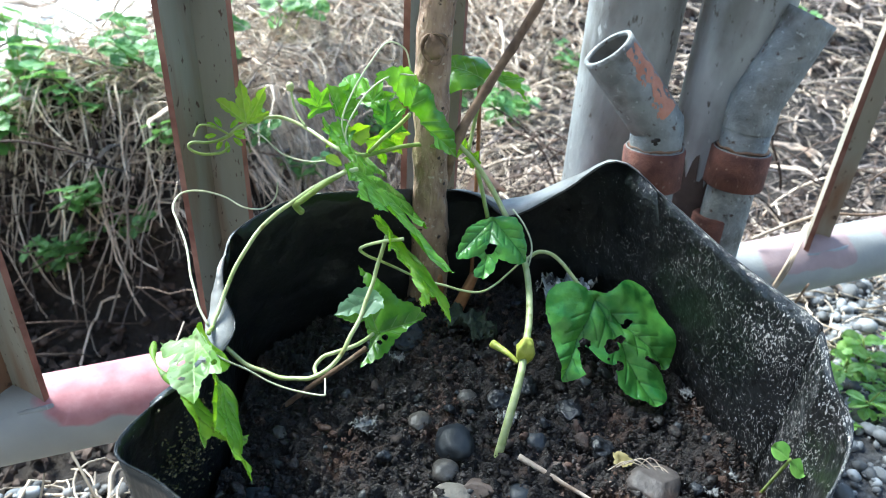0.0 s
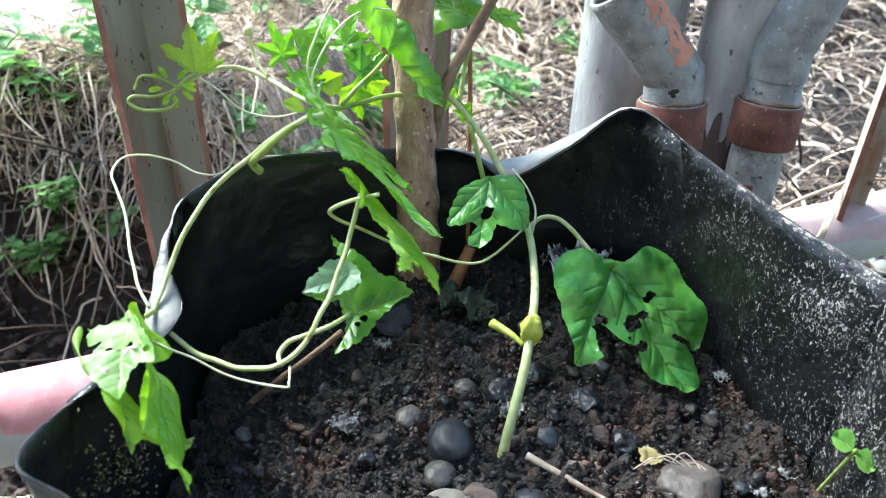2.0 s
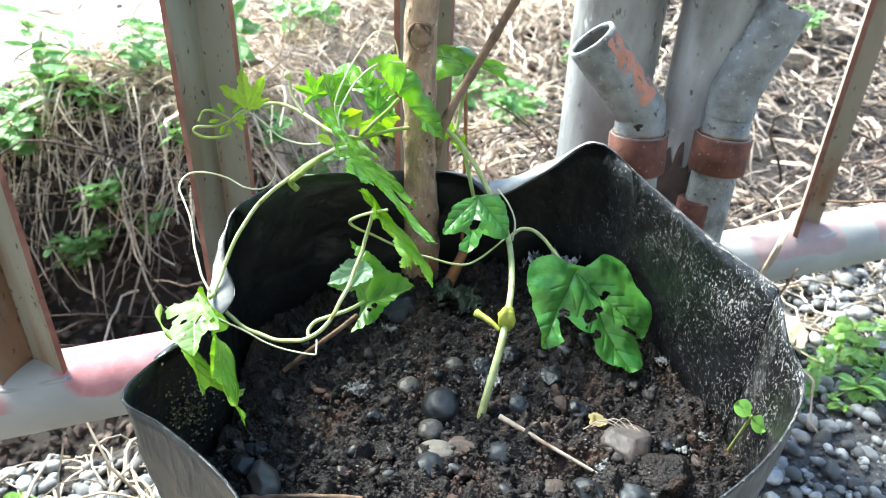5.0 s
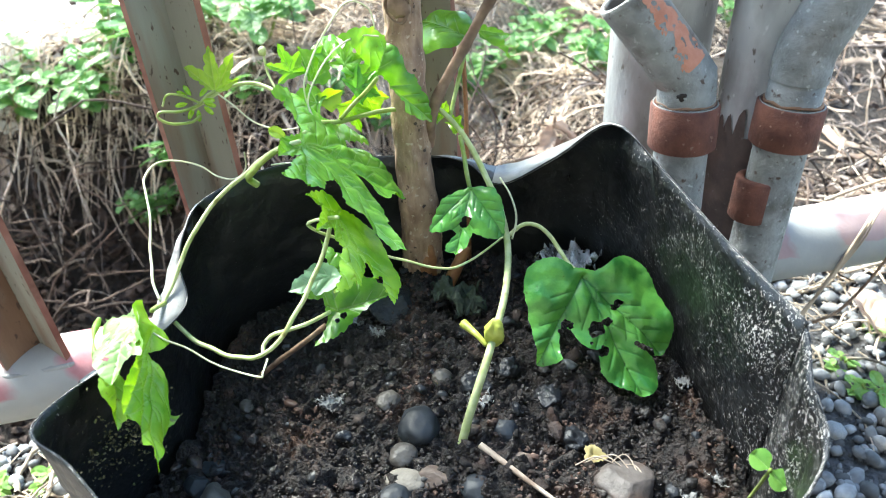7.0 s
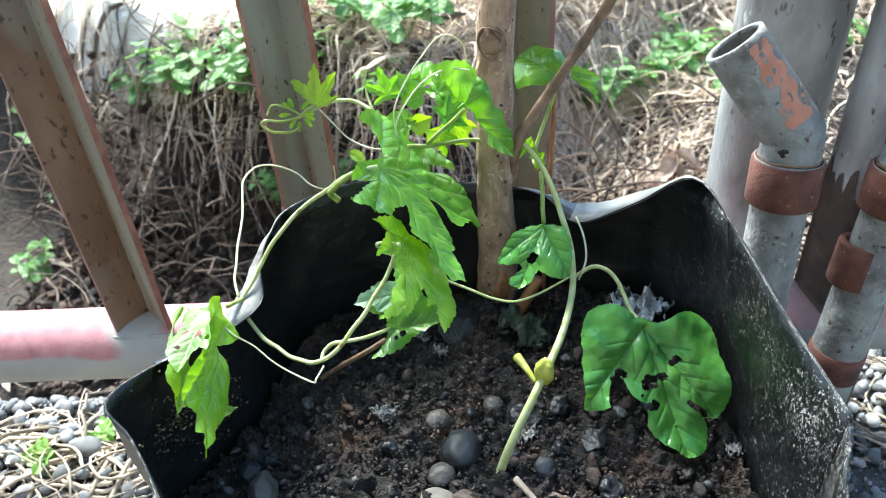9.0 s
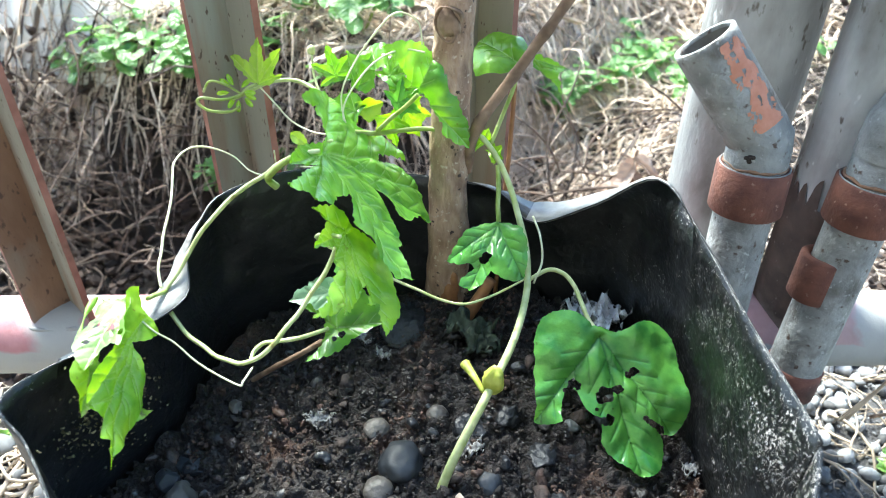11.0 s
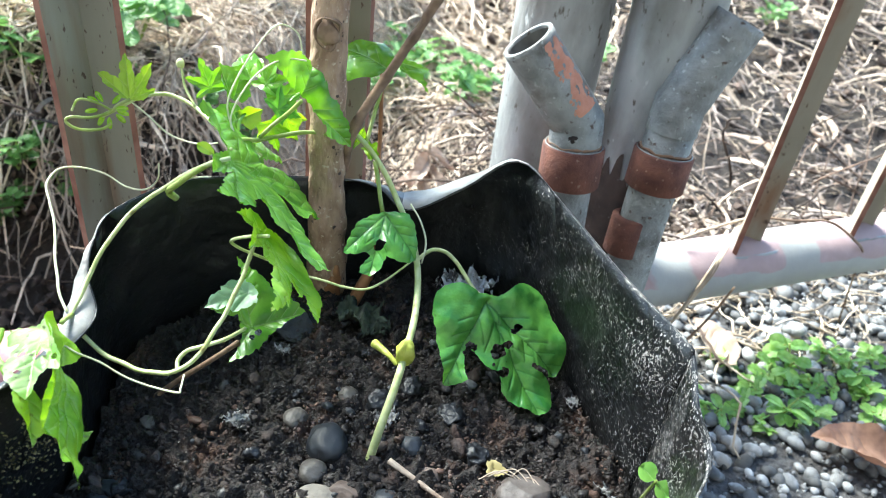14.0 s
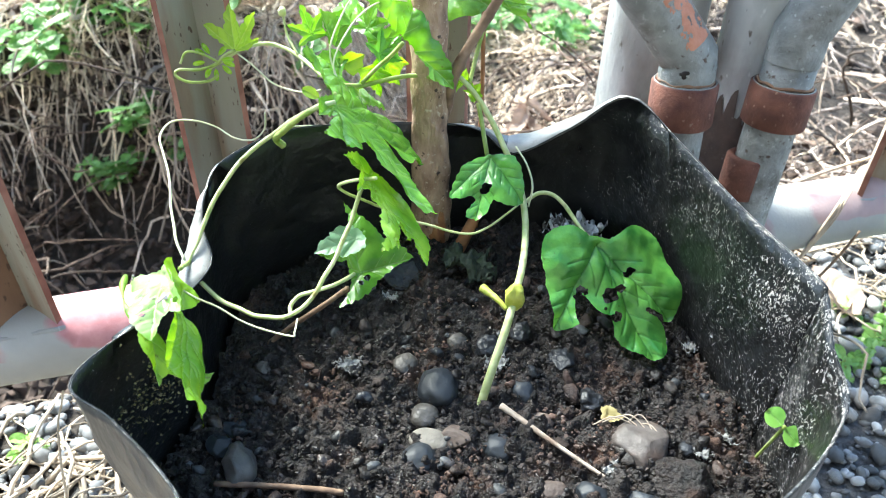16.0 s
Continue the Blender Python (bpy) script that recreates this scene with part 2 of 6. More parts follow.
M_post = specks(mat("grey_painted_steel", (0.19, 0.18, 0.145), (0.31, 0.30, 0.255), 26, 0.55, 0.0, 0.35, 350, stretch=(1, 1, 0.16), c3=(0.19, 0.10, 0.055), c3_scale=30, c3_at=(0.54, 0.68)), (0.08, 0.05, 0.035), 330, (0.64, 0.69), (1, 1, 0.55))
M_post_tan = specks(mat("tan_rusty_steel", (0.25, 0.22, 0.17), (0.36, 0.33, 0.27), 30, 0.65, 0.0, 0.4, 350, stretch=(1, 1, 0.3), c3=(0.24, 0.14, 0.085), c3_scale=30, c3_at=(0.56, 0.70)), (0.10, 0.06, 0.04), 240, (0.65, 0.71), (1, 1, 0.55))
M_post_rusty = specks(mat("rusted_steel", (0.15, 0.08, 0.045), (0.25, 0.15, 0.095), 40, 0.75, 0.0, 0.5, 350, stretch=(1, 1, 0.35), c3=(0.22, 0.20, 0.17), c3_scale=24, c3_at=(0.54, 0.7)), (0.08, 0.045, 0.03), 260, (0.6, 0.68), (1, 1, 0.55))
M_node = mat("yellow_green_node", (0.36, 0.42, 0.05), (0.52, 0.55, 0.12), 260, 0.45, 0, 0.4, 900, c3=(0.25, 0.3, 0.05), c3_scale=150, translucent=0.12)
M_wire = mat("dry_vine", (0.32, 0.24, 0.18), (0.5, 0.42, 0.33), 200, 0.75, 0, 0.3, 600)
M_stem = mat("green_stem", (0.22, 0.32, 0.055), (0.36, 0.44, 0.13), 220, 0.45, 0, 0.2, 900, c3=(0.42, 0.46, 0.24), c3_scale=70, translucent=0.15)
M_stem_pale = mat("pale_green_stem", (0.38, 0.46, 0.17), (0.57, 0.62, 0.34), 200, 0.42, 0, 0.2, 900, c3=(0.22, 0.2, 0.06), c3_scale=120, c3_at=(0.62, 0.72), translucent=0.12)
M_tendril = mat("pale_tendril", (0.50, 0.53, 0.33), (0.68, 0.70, 0.52), 200, 0.5, 0, 0, translucent=0.15)
M_leaf_dark = specks(leaf_material("dark_green_leaf", (0.040, 0.170, 0.030), (0.125, 0.330, 0.052), (0.016, 0.085, 0.016), 0.22, 0.20), (0.05, 0.10, 0.02), 300, (0.68, 0.74))
M_leaf = specks(leaf_material("green_leaf", (0.070, 0.215, 0.020), (0.165, 0.365, 0.042), (0.36, 0.53, 0.18), 0.33, 0.22), (0.09, 0.13, 0.02), 330, (0.69, 0.74))
M_leaf_light = specks(leaf_material("bright_green_leaf", (0.130, 0.315, 0.020), (0.27, 0.475, 0.050), (0.45, 0.57, 0.18), 0.36, 0.25), (0.14, 0.12, 0.03), 330, (0.67, 0.72))
M_leaf_yellow = leaf_material("yellow_green_leaf", (0.19, 0.36, 0.03), (0.30, 0.45, 0.06), (0.46, 0.53, 0.2), 0.42, 0.45)
M_leaf_torn = specks(specks(leaf_material("torn_leaf", (0.19, 0.38, 0.03), (0.32, 0.50, 0.07), (0.46, 0.56, 0.22), 0.35, 0.4), (0.56, 0.60, 0.45), 75, (0.60, 0.70)), (0.10, 0.09, 0.04), 320, (0.62, 0.67))
M_leaf_dried = specks(specks(leaf_material("dried_leaf", (0.15, 0.29, 0.06), (0.32, 0.42, 0.19), (0.40, 0.50, 0.20), 0.25, 0.35), (0.17, 0.34, 0.04), 60, (0.50, 0.60)), (0.07, 0.06, 0.03), 300, (0.62, 0.67))
# paler, bluer leaf: its silvery sheen is put into the colour
M_leaf_pale = leaf_material("pale_leaf_sheen", (0.22, 0.40, 0.22), (0.38, 0.54, 0.36), (0.5, 0.6, 0.42), 0.3, 0.3)
M_weed = leaf_material("weed_leaf", (0.085, 0.22, 0.055), (0.21, 0.37, 0.12), (0.34, 0.48, 0.24), 0.32, 0.42)
M_weed_near = leaf_material("weed_leaf_near", (0.17, 0.34, 0.07), (0.30, 0.48, 0.14), (0.4, 0.56, 0.24), 0.3, 0.4)
M_seedling = leaf_material("seed_leaf", (0.15, 0.36, 0.06), (0.25, 0.48, 0.10), (0.35, 0.55, 0.18), 0.3, 0.4)
M_dead = mat("dead_leaf", (0.28, 0.20, 0.155), (0.44, 0.345, 0.275), 50, 0.7, 0, 0.4, 300, c3=(0.21, 0.125, 0.085), c3_scale=30, translucent=0.12)
M_dead_brown = mat("brown_dead_leaf", (0.20, 0.105, 0.065), (0.34, 0.20, 0.13), 50, 0.7, 0, 0.4, 300, c3=(0.12, 0.06, 0.04), c3_scale=30, translucent=0.1)
M_yellow_dead = mat("yellowed_leaf", (0.28, 0.235, 0.085), (0.40, 0.34, 0.155), 150, 0.6, 0, 0.3, 500, c3=(0.16, 0.11, 0.05), c3_scale=120, translucent=0.15)


def bag_material(name, base, dust, flecks, stretch=(1, 1, 1)):
    """Black polythene: glossy, dusty in patches, with pale dried flecks (flecks: how far they cover)."""
    m = mat(name, base, tuple(a * 1.6 for a in base), 30, 0.20, 0, 0.8, 48, stretch=stretch, c3=dust, c3_scale=22, c3_at=(0.5, 0.8), rough2=0.45, bump_dist=0.006, spec=0.5)
    nt = m.node_tree
    N, L = nt.nodes, nt.links
    bs = N["Principled BSDF"]
    tc = N.new("ShaderNodeTexCoord")
    mp = N.new("ShaderNodeMapping")
    mp.inputs["Scale"].default_value = (1.0, 0.75, 0.5)
    mp.inputs["Rotation"].default_value = (0.5, 0.4, 0.0)
    L.new(tc.outputs["Object"], mp.inputs[0])
    fine = N.new("ShaderNodeTexNoise")
    fine.inputs["Scale"].default_value, fine.inputs["Detail"].default_value, fine.inputs["Roughness"].default_value = 820, 3, 0.6
    fine.inputs["Distortion"].default_value = 1.8
    L.new(mp.outputs[0], fine.inputs["Vector"])
    big = N.new("ShaderNodeTexNoise")
    big.inputs["Scale"].default_value, big.inputs["Detail"].default_value = 26, 4
    L.new(tc.outputs["Object"], big.inputs["Vector"])
    sep = N.new("ShaderNodeSeparateXYZ")
    L.new(tc.outputs["Object"], sep.inputs[0])
    side = N.new("ShaderNodeMapRange")
    side.inputs["From Min"].default_value, side.inputs["From Max"].default_value = flecks[0], flecks[1]
    side.inputs["To Min"].default_value, side.inputs["To Max"].default_value = -0.16, -0.020
    L.new(sep.outputs["X"], side.inputs[0])
    a1 = N.new("ShaderNodeMath")
    a1.operation = "ADD"
    L.new(fine.outputs["Fac"], a1.inputs[0])
    L.new(side.outputs[0], a1.inputs[1])
    a2 = N.new("ShaderNodeMath")
    a2.operation = "MULTIPLY_ADD"
    a2.inputs[1].default_value, a2.inputs[2].default_value = 0.35, -0.175
    L.new(big.outputs["Fac"], a2.inputs[0])
    a3 = N.new("ShaderNodeMath")
    a3.operation = "ADD"
    L.new(a1.outputs[0], a3.inputs[0])
    L.new(a2.outputs[0], a3.inputs[1])
    rp = N.new("ShaderNodeValToRGB")
    rp.color_ramp.elements[0].position, rp.color_ramp.elements[1].position = 0.575, 0.598
    L.new(a3.outputs[0], rp.inputs[0])
    mx = N.new("ShaderNodeMixRGB")
    src = bs.inputs["Base Color"].links[0].from_socket
    L.new(rp.outputs[0], mx.inputs[0])
    L.new(src, mx.inputs[1])
    mx.inputs[2].default_value = (0.42, 0.40, 0.38, 1)
    L.new(mx.outputs[0], bs.inputs["Base Color"])
    rr = N.new("ShaderNodeMath")
    rr.operation = "MAXIMUM"
    L.new(rp.outputs[0], rr.inputs[0])
    L.new(bs.inputs["Roughness"].links[0].from_socket, rr.inputs[1])
    L.new(rr.outputs[0], bs.inputs["Roughness"])
    return m


M_bag_in = bag_material("black_polythene", (0.008, 0.0085, 0.0095), (0.027, 0.0255, 0.024), (0.06, 0.175))
M_bag_out = bag_material("dusty_polythene", (0.024, 0.025, 0.026), (0.066, 0.067, 0.068), (0.3, 0.6), (1, 1, 0.25))
# pale film for the folds: sky and sun sheen put into the colour
M_bag_fold = mat("sheen_polythene", (0.18, 0.178, 0.172), (0.46, 0.455, 0.44), 60, 0.22, 0, 0.8, 70, stretch=(1, 1, 0.3), c3=(0.05, 0.05, 0.05), c3_scale=45, rough2=0.5, bump_dist=0.003, translucent=0.25, spec=0.35)
M_bag_out.node_tree.nodes["Principled BSDF"].inputs["Specular IOR Level"].default_value = 0.8


def rail_material():
    """Pink faded primer with silver-white paint along the underside and sprayed round the welds."""
    m = mat("rail_paint", (0.36, 0.150, 0.168), (0.46, 0.235, 0.25), 90, 0.75, 0.0, 0.2, 400, c3=(0.30, 0.115, 0.125), c3_scale=40)
    nt = m.node_tree
    N, L = nt.nodes, nt.links
    bs = N["Principled BSDF"]
    tc = N.new("ShaderNodeTexCoord")
    sep = N.new("ShaderNodeSeparateXYZ")
    L.new(tc.outputs["Object"], sep.inputs[0])
    nz = N.new("ShaderNodeTexNoise")
    nz.inputs["Scale"].default_value, nz.inputs["Detail"].default_value = 28, 6
    L.new(tc.outputs["Object"], nz.inputs["Vector"])
    # along the pipe: silver near the welds
    wv = N.new("ShaderNodeMath")
    wv.operation = "PINGPONG"
    wv.inputs[1].default_value = RAIL_STEP / 2
    sh = N.new("ShaderNodeMath")
    sh.operation = "ADD"
    sh.inputs[1].default_value = RAIL_STEP * 20 - RAIL_WELD
    L.new(sep.outputs["X"], sh.inputs[0])
    L.new(sh.outputs[0], wv.inputs[0])
    weld = N.new("ShaderNodeMapRange")
    weld.inputs["From Min"].default_value, weld.inputs["From Max"].default_value = 0.040, 0.048
    weld.inputs["To Min"].default_value, weld.inputs["To Max"].default_value = 1, 0
    rag = N.new("ShaderNodeMath")
    rag.operation = "MULTIPLY_ADD"
    rag.inputs[1].default_value = 0.05
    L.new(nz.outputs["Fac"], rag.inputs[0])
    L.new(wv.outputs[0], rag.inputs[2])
    L.new(rag.outputs[0], weld.inputs[0])
    low = N.new("ShaderNodeMapRange")
    low.inputs["From Min"].default_value, low.inputs["From Max"].default_value = -0.0008, 0.0012
    low.inputs["To Min"].default_value, low.inputs["To Max"].default_value = 1, 0
    add = N.new("ShaderNodeMath")
    add.operation = "MULTIPLY_ADD"
    add.inputs[1].default_value = 0.02
    L.new(nz.outputs["Fac"], add.inputs[0])
    off = N.new("ShaderNodeMath")
    off.operation = "ADD"
    off.inputs[1].default_value = -0.0185
    L.new(sep.outputs["Z"], off.inputs[0])
    L.new(off.outputs[0], add.inputs[2])
    L.new(add.outputs[0], low.inputs[0])
    mxm = N.new("ShaderNodeMath")
    mxm.operation = "MAXIMUM"
    L.new(weld.outputs[0], mxm.inputs[0])
    L.new(low.outputs[0], mxm.inputs[1])
    # the pink is worn thin towards the far end of the pipe
    worn = N.new("ShaderNodeMapRange")
    worn.inputs["From Min"].default_value, worn.inputs["From Max"].default_value = 0.72, 0.92
    worn.inputs["To Min"].default_value, worn.inputs["To Max"].default_value = 0.0, 0.55
    L.new(sep.outputs["X"], worn.inputs[0])
    mxw = N.new("ShaderNodeMath")
    mxw.operation = "MAXIMUM"
    L.new(mxm.outputs[0], mxw.inputs[0])
    L.new(worn.outputs[0], mxw.inputs[1])
    silver = N.new("ShaderNodeValToRGB")
    silver.color_ramp.elements[0].color, silver.color_ramp.elements[1].color = (0.24, 0.243, 0.24, 1), (0.43, 0.435, 0.425, 1)
    L.new(nz.outputs["Fac"], silver.inputs[0])
    mx = N.new("ShaderNodeMixRGB")
    src = bs.inputs["Base Color"].links[0].from_socket
    L.new(mxw.outputs[0], mx.inputs[0])
    L.new(src, mx.inputs[1])
    L.new(silver.outputs[0], mx.inputs[2])
    L.new(mx.outputs[0], bs.inputs["Base Color"])
    return m


# ---- mesh helpers ----
def link_mesh(name, bm, material, smooth=True):
    me = bpy.data.meshes.new(name)
    bm.to_mesh(me)
    bm.free()
    for mm in (material if isinstance(material, (list, tuple)) else [material]):
        me.materials.append(mm)
    if smooth:
        me.polygons.foreach_set("use_smooth", [True] * len(me.polygons))
    return new(name, me)


def part(name, bm, material, parent, label="", smooth=True):
    ob = link_mesh(name, bm, material, smooth)
    ob.parent = parent
    if label:
        tagged(ob, label=label)
    return ob


def thing(name, label, category, at=(0, 0, 0), group="", kind=""):
    ob = new(name)
    ob.empty_display_size = 0.02
    ob.location = at
    bpy.context.view_layer.update()
    return tagged(ob, label=label, category=category, group=group, kind=kind)


def spline(points, per=8, closed=False):
    """Catmull-Rom through the points."""
    P = [Vector(p) for p in points]
    n = len(P)
    out = []
    for i in range(n if closed else n - 1):
        a = P[(i - 1) % n] if closed or i > 0 else P[0] * 2 - P[1]
        b, c = P[i], P[(i + 1) % n]
        d = P[(i + 2) % n] if closed or i + 2 < n else P[n - 1] * 2 - P[n - 2]
        for k in range(per):
            t = k / per
            out.append(0.5 * ((2 * b) + (c - a) * t + (2 * a - 5 * b + 4 * c - d) * t * t + (3 * b - a - 3 * c + d) * t ** 3))
    if not closed:
        out.append(P[-1].copy())
    return out


def tube(bm, pts, radius, sides=8, cap=True, wobble=0.0):
    """Sweeps a round section along pts; radius: a number or a function of 0..1."""
    up = Vector((0.13, 0.21, 0.97))
    rings = []
    n = len(pts)
    for i, p in enumerate(pts):
        d = (pts[min(i + 1, n - 1)] - pts[max(i - 1, 0)]).normalized()
        s = up.cross(d)
        if s.length < 1e-4:
            s = Vector((1, 0, 0)).cross(d)
        s.normalize()
        u = d.cross(s).normalized()
        up = u
        r = radius(i / (n - 1)) if callable(radius) else radius
        ring = []
        for k in range(sides):
            a = 2 * math.pi * k / sides
            rr = r * (1 + wobble * noise.noise(Vector((p.x * 90 + math.cos(a), p.y * 90 + math.sin(a), p.z * 90)))) if wobble else r
            ring.append(bm.verts.new(p + (s * math.cos(a) + u * math.sin(a)) * rr))
        rings.append(ring)
    for a, b in zip(rings[:-1], rings[1:]):
        for k in range(sides):
            bm.faces.new((a[k], a[(k + 1) % sides], b[(k + 1) % sides], b[k]))
    if cap:
        bm.faces.new(list(reversed(rings[0])))
        bm.faces.new(rings[-1])
    return bm


def tube_part(name, points, radius, material, parent, label="", sides=8, per=8, wobble=0.0):
    return part(name, tube(bmesh.new(), spline(points, per), radius, sides, True, wobble), material, parent, label)


def hollow_pipe(bm, pts, r_out, r_in, sides=28):
    """A pipe with an open mouth at the end of pts and a wall thickness."""
    up = Vector((0.3, -0.5, 0.2))
    rings = []
    n = len(pts)
    for i, p in enumerate(pts):
        d = (pts[min(i + 1, n - 1)] - pts[max(i - 1, 0)]).normalized()
        s = up.cross(d).normalized()
        u = d.cross(s).normalized()
        up = u
        rings.append([bm.verts.new(p + (s * math.cos(2 * math.pi * k / sides) + u * math.sin(2 * math.pi * k / sides)) * r_out) for k in range(sides)])
    last = pts[-1]
    d = (pts[-1] - pts[-2]).normalized()
    for q, r in ((last, r_in), (last - d * 0.002, r_in), (last - d * min(0.06, 0.8 * (last - pts[0]).length), r_in)):
        rings.append([bm.verts.new(q + (s * math.cos(2 * math.pi * k / sides) + u * math.sin(2 * math.pi * k / sides)) * r) for k in range(sides)])
    for i, (a, b) in enumerate(zip(rings[:-1], rings[1:])):
        for k in range(sides):
            f = bm.faces.new((a[k], a[(k + 1) % sides], b[(k + 1) % sides], b[k]))
            f.material_index = 1 if i >= n + 1 else 0
    bm.faces.new(rings[-1]).material_index = 1
    return bm


def stone_mesh(bm, at, size, seed, sub=2, rough=0.18, turn=0.0, flat=1.0, facets=0):
    """A weathered lump: a sphere pushed about by noise, then scaled to size = (w, d, h)."""
    made = bmesh.ops.create_icosphere(bm, subdivisions=sub, radius=0.5)["verts"]
    off = Vector((seed * 3.17, seed * 1.91, seed * 0.73))
    c, s = math.cos(turn), math.sin(turn)
    rnd = random.Random(seed)
    for _ in range(facets):
        a, z, cut = rnd.uniform(0, 6.283), rnd.uniform(-0.2, 0.95), rnd.uniform(0.33, 0.42)
        pn = Vector((math.cos(a) * math.sqrt(1 - z * z), math.sin(a) * math.sqrt(1 - z * z), z))
        for v in made:
            over = v.co.dot(pn) - cut
            if over > 0:
                v.co -= pn * over
    for v in made:
        k = 1 + rough * noise.noise(v.co * 2.2 + off) + rough * 0.4 * noise.noise(v.co * 6 + off)
        x, y, z = v.co.x * k * size[0], v.co.y * k * size[1], v.co.z * k * size[2] * flat
        v.co = Vector((at[0] + x * c - y * s, at[1] + x * s + y * c, at[2] + z))
    return bm


def smoothstep(a, b, x):
    t = min(1, max(0, (x - a) / (b - a)))
    return t * t * (3 - 2 * t)


def leaf_mesh(axis, normal, outline, holes=(), rings=14, step=0.0010, ruffle=0.0012, jag=0.0003, teeth=0.0016, cup=0.0, bulge=0.05, seed=0):
    """A blade round the origin. outline: (degrees round the normal from the axis, millimetres out, millimetres up) from corner to corner;
    holes: (degrees, millimetres out, millimetres wide) eaten away. Veins run from the stalk to the points of the outline."""
    n = Vector(normal).normalized()
    ax = Vector(axis)
    ax = (ax - n * ax.dot(n)).normalized()
    ay = n.cross(ax)
    nodes = [(math.cos(radians(a)) * r / 1000, math.sin(radians(a)) * r / 1000, h / 1000) for a, r, h in outline]
    m = len(nodes)
    reach = [r for a, r, h in outline]
    tips = [nodes[i] for i in range(m) if reach[i] >= reach[i - 1] and reach[i] > reach[(i + 1) % m] and reach[i] > 0.35 * max(reach)]
    edge = []
    for i in range(m):
        p, q = nodes[i], nodes[(i + 1) % m]
        dx, dy = q[0] - p[0], q[1] - p[1]
        L = math.hypot(dx, dy)
        cnt = max(1, round(L / step))
        side = 1 if p[0] * dy - p[1] * dx > 0 else -1
        for k in range(cnt):
            t = k / cnt
            saw = abs(((t * L / 0.0042) % 1.0) - 0.35) * teeth
            off = side * (bulge * L * math.sin(math.pi * t) - (saw if 0 < k else 0) + (jag * noise.noise(Vector((i * 3.1 + t * L * 900, seed, 0.5))) if 0 < k else 0))
            edge.append((p[0] + dx * t + dy / (L + 1e-9) * off, p[1] + dy * t - dx / (L + 1e-9) * off, p[2] + (q[2] - p[2]) * t))
    def ring_of(ha, hd, hr):
        cx, cy = math.cos(radians(ha)) * hd / 1000, math.sin(radians(ha)) * hd / 1000
        k = max(8, round(hr * 4))
        return [(cx + math.cos(t) * q, cy + math.sin(t) * q) for t in (6.2832 * i / k for i in range(k))
                for q in (hr / 2000 * (1 + 0.55 * noise.noise(Vector((math.cos(t) * 1.6, math.sin(t) * 1.6, ha * 0.7 + hd)))),)]
    loops = [[e[:2] for e in edge]] + [ring_of(*h) for h in holes]
    big = max(reach) / 1000
    # veins: from the stalk to each point, with side veins
    lines = []
    for tx, ty, th in tips:
        T = math.hypot(tx, ty)
        ux, uy = tx / T, ty / T
        lines.append((0, 0, tx * 0.97, ty * 0.97, 1.0))
        s, k = 0.16 * T, 0
        while T > 0.012 and s < 0.9 * T:
            w = 0.30 * T * (1 - 0.55 * s / T)
            for sg in (1, -1):
                vx, vy = ux * 0.74 - sg * uy * 0.67, uy * 0.74 + sg * ux * 0.67
                o = s + (0.0022 if sg > 0 else 0)
                lines.append((ux * o, uy * o, ux * o + vx * w, uy * o + vy * w, 0.3))
            s += max(0.0075, 0.20 * T) * (0.85 + 0.3 * noise.noise(Vector((s * 400, tx * 300, seed))))
    vein_pts, flat_pts = [], []
    for x0, y0, x1, y1, power in lines:
        L = math.hypot(x1 - x0, y1 - y0)
        cnt = max(2, round(L / (step * 1.1)))
        px, py = -(y1 - y0) / L, (x1 - x0) / L
        for k in range(cnt + 1):
            x, y = x0 + (x1 - x0) * k / cnt, y0 + (y1 - y0) * k / cnt
            vein_pts.append((x, y, power))
            w = (0.00042 if power == 1 else 0.00030) * (1.25 - 0.5 * k / cnt) * min(1.6, 0.4 + big / 0.04)
            flat_pts += [(x + px * w, y + py * w), (x - px * w, y - py * w)]
    gx = np.arange(-big, big, step)
    grid = [(x + (0.5 * step if j % 2 else 0) + 0.15 * step * noise.noise(Vector((x * 900, y * 900, seed))), y) for j, y in enumerate(np.arange(-big, big, step * 0.87)) for x in gx]

    def inside(P, loop):
        Q = np.array(loop)
        R = np.roll(Q, -1, 0)
        x, y = P[:, :1], P[:, 1:2]
        cross = ((Q[:, 1] > y) != (R[:, 1] > y)) & (x < (R[:, 0] - Q[:, 0]) * (y - Q[:, 1]) / (R[:, 1] - Q[:, 1] + 1e-12) + Q[:, 0])
        return cross.sum(1) % 2 == 1

    def clear(P, others, gap):
        O = np.array(others)
        return np.array([((O - p) ** 2).sum(1).min() > gap * gap for p in P])
    rim_pts = [p for lp in loops for p in lp]

    def keep(pts, others, gap):
        P = np.array([p[:2] for p in pts])
        ok = inside(P, loops[0])
        for h in loops[1:]:
            ok &= ~inside(P, h)
        ok[ok] = clear(P[ok], others, gap) if ok.any() else ok[ok]
        return [p for p, k in zip(pts, ok) if k]
    vein_pts = keep(vein_pts, rim_pts, 0.00025)
    on_vein = [p[:2] for p in vein_pts] or [(9, 9)]
    flat_pts = keep(flat_pts, rim_pts + on_vein, 0.0002)
    grid = keep(grid, rim_pts + on_vein + flat_pts, step * 0.62)
    pts, edges = [], []
    for lp in loops:
        b = len(pts)
        pts += lp
        edges += [(b + i, b + (i + 1) % len(lp)) for i in range(len(lp))]
    first = len(pts)
    pts += [p[:2] for p in vein_pts] + flat_pts + grid
    res = mathutils.geometry.delaunay_2d_cdt([Vector(p) for p in pts], edges, [], 0, 1e-7)
    V, faces, orig = res[0], res[2], res[3]
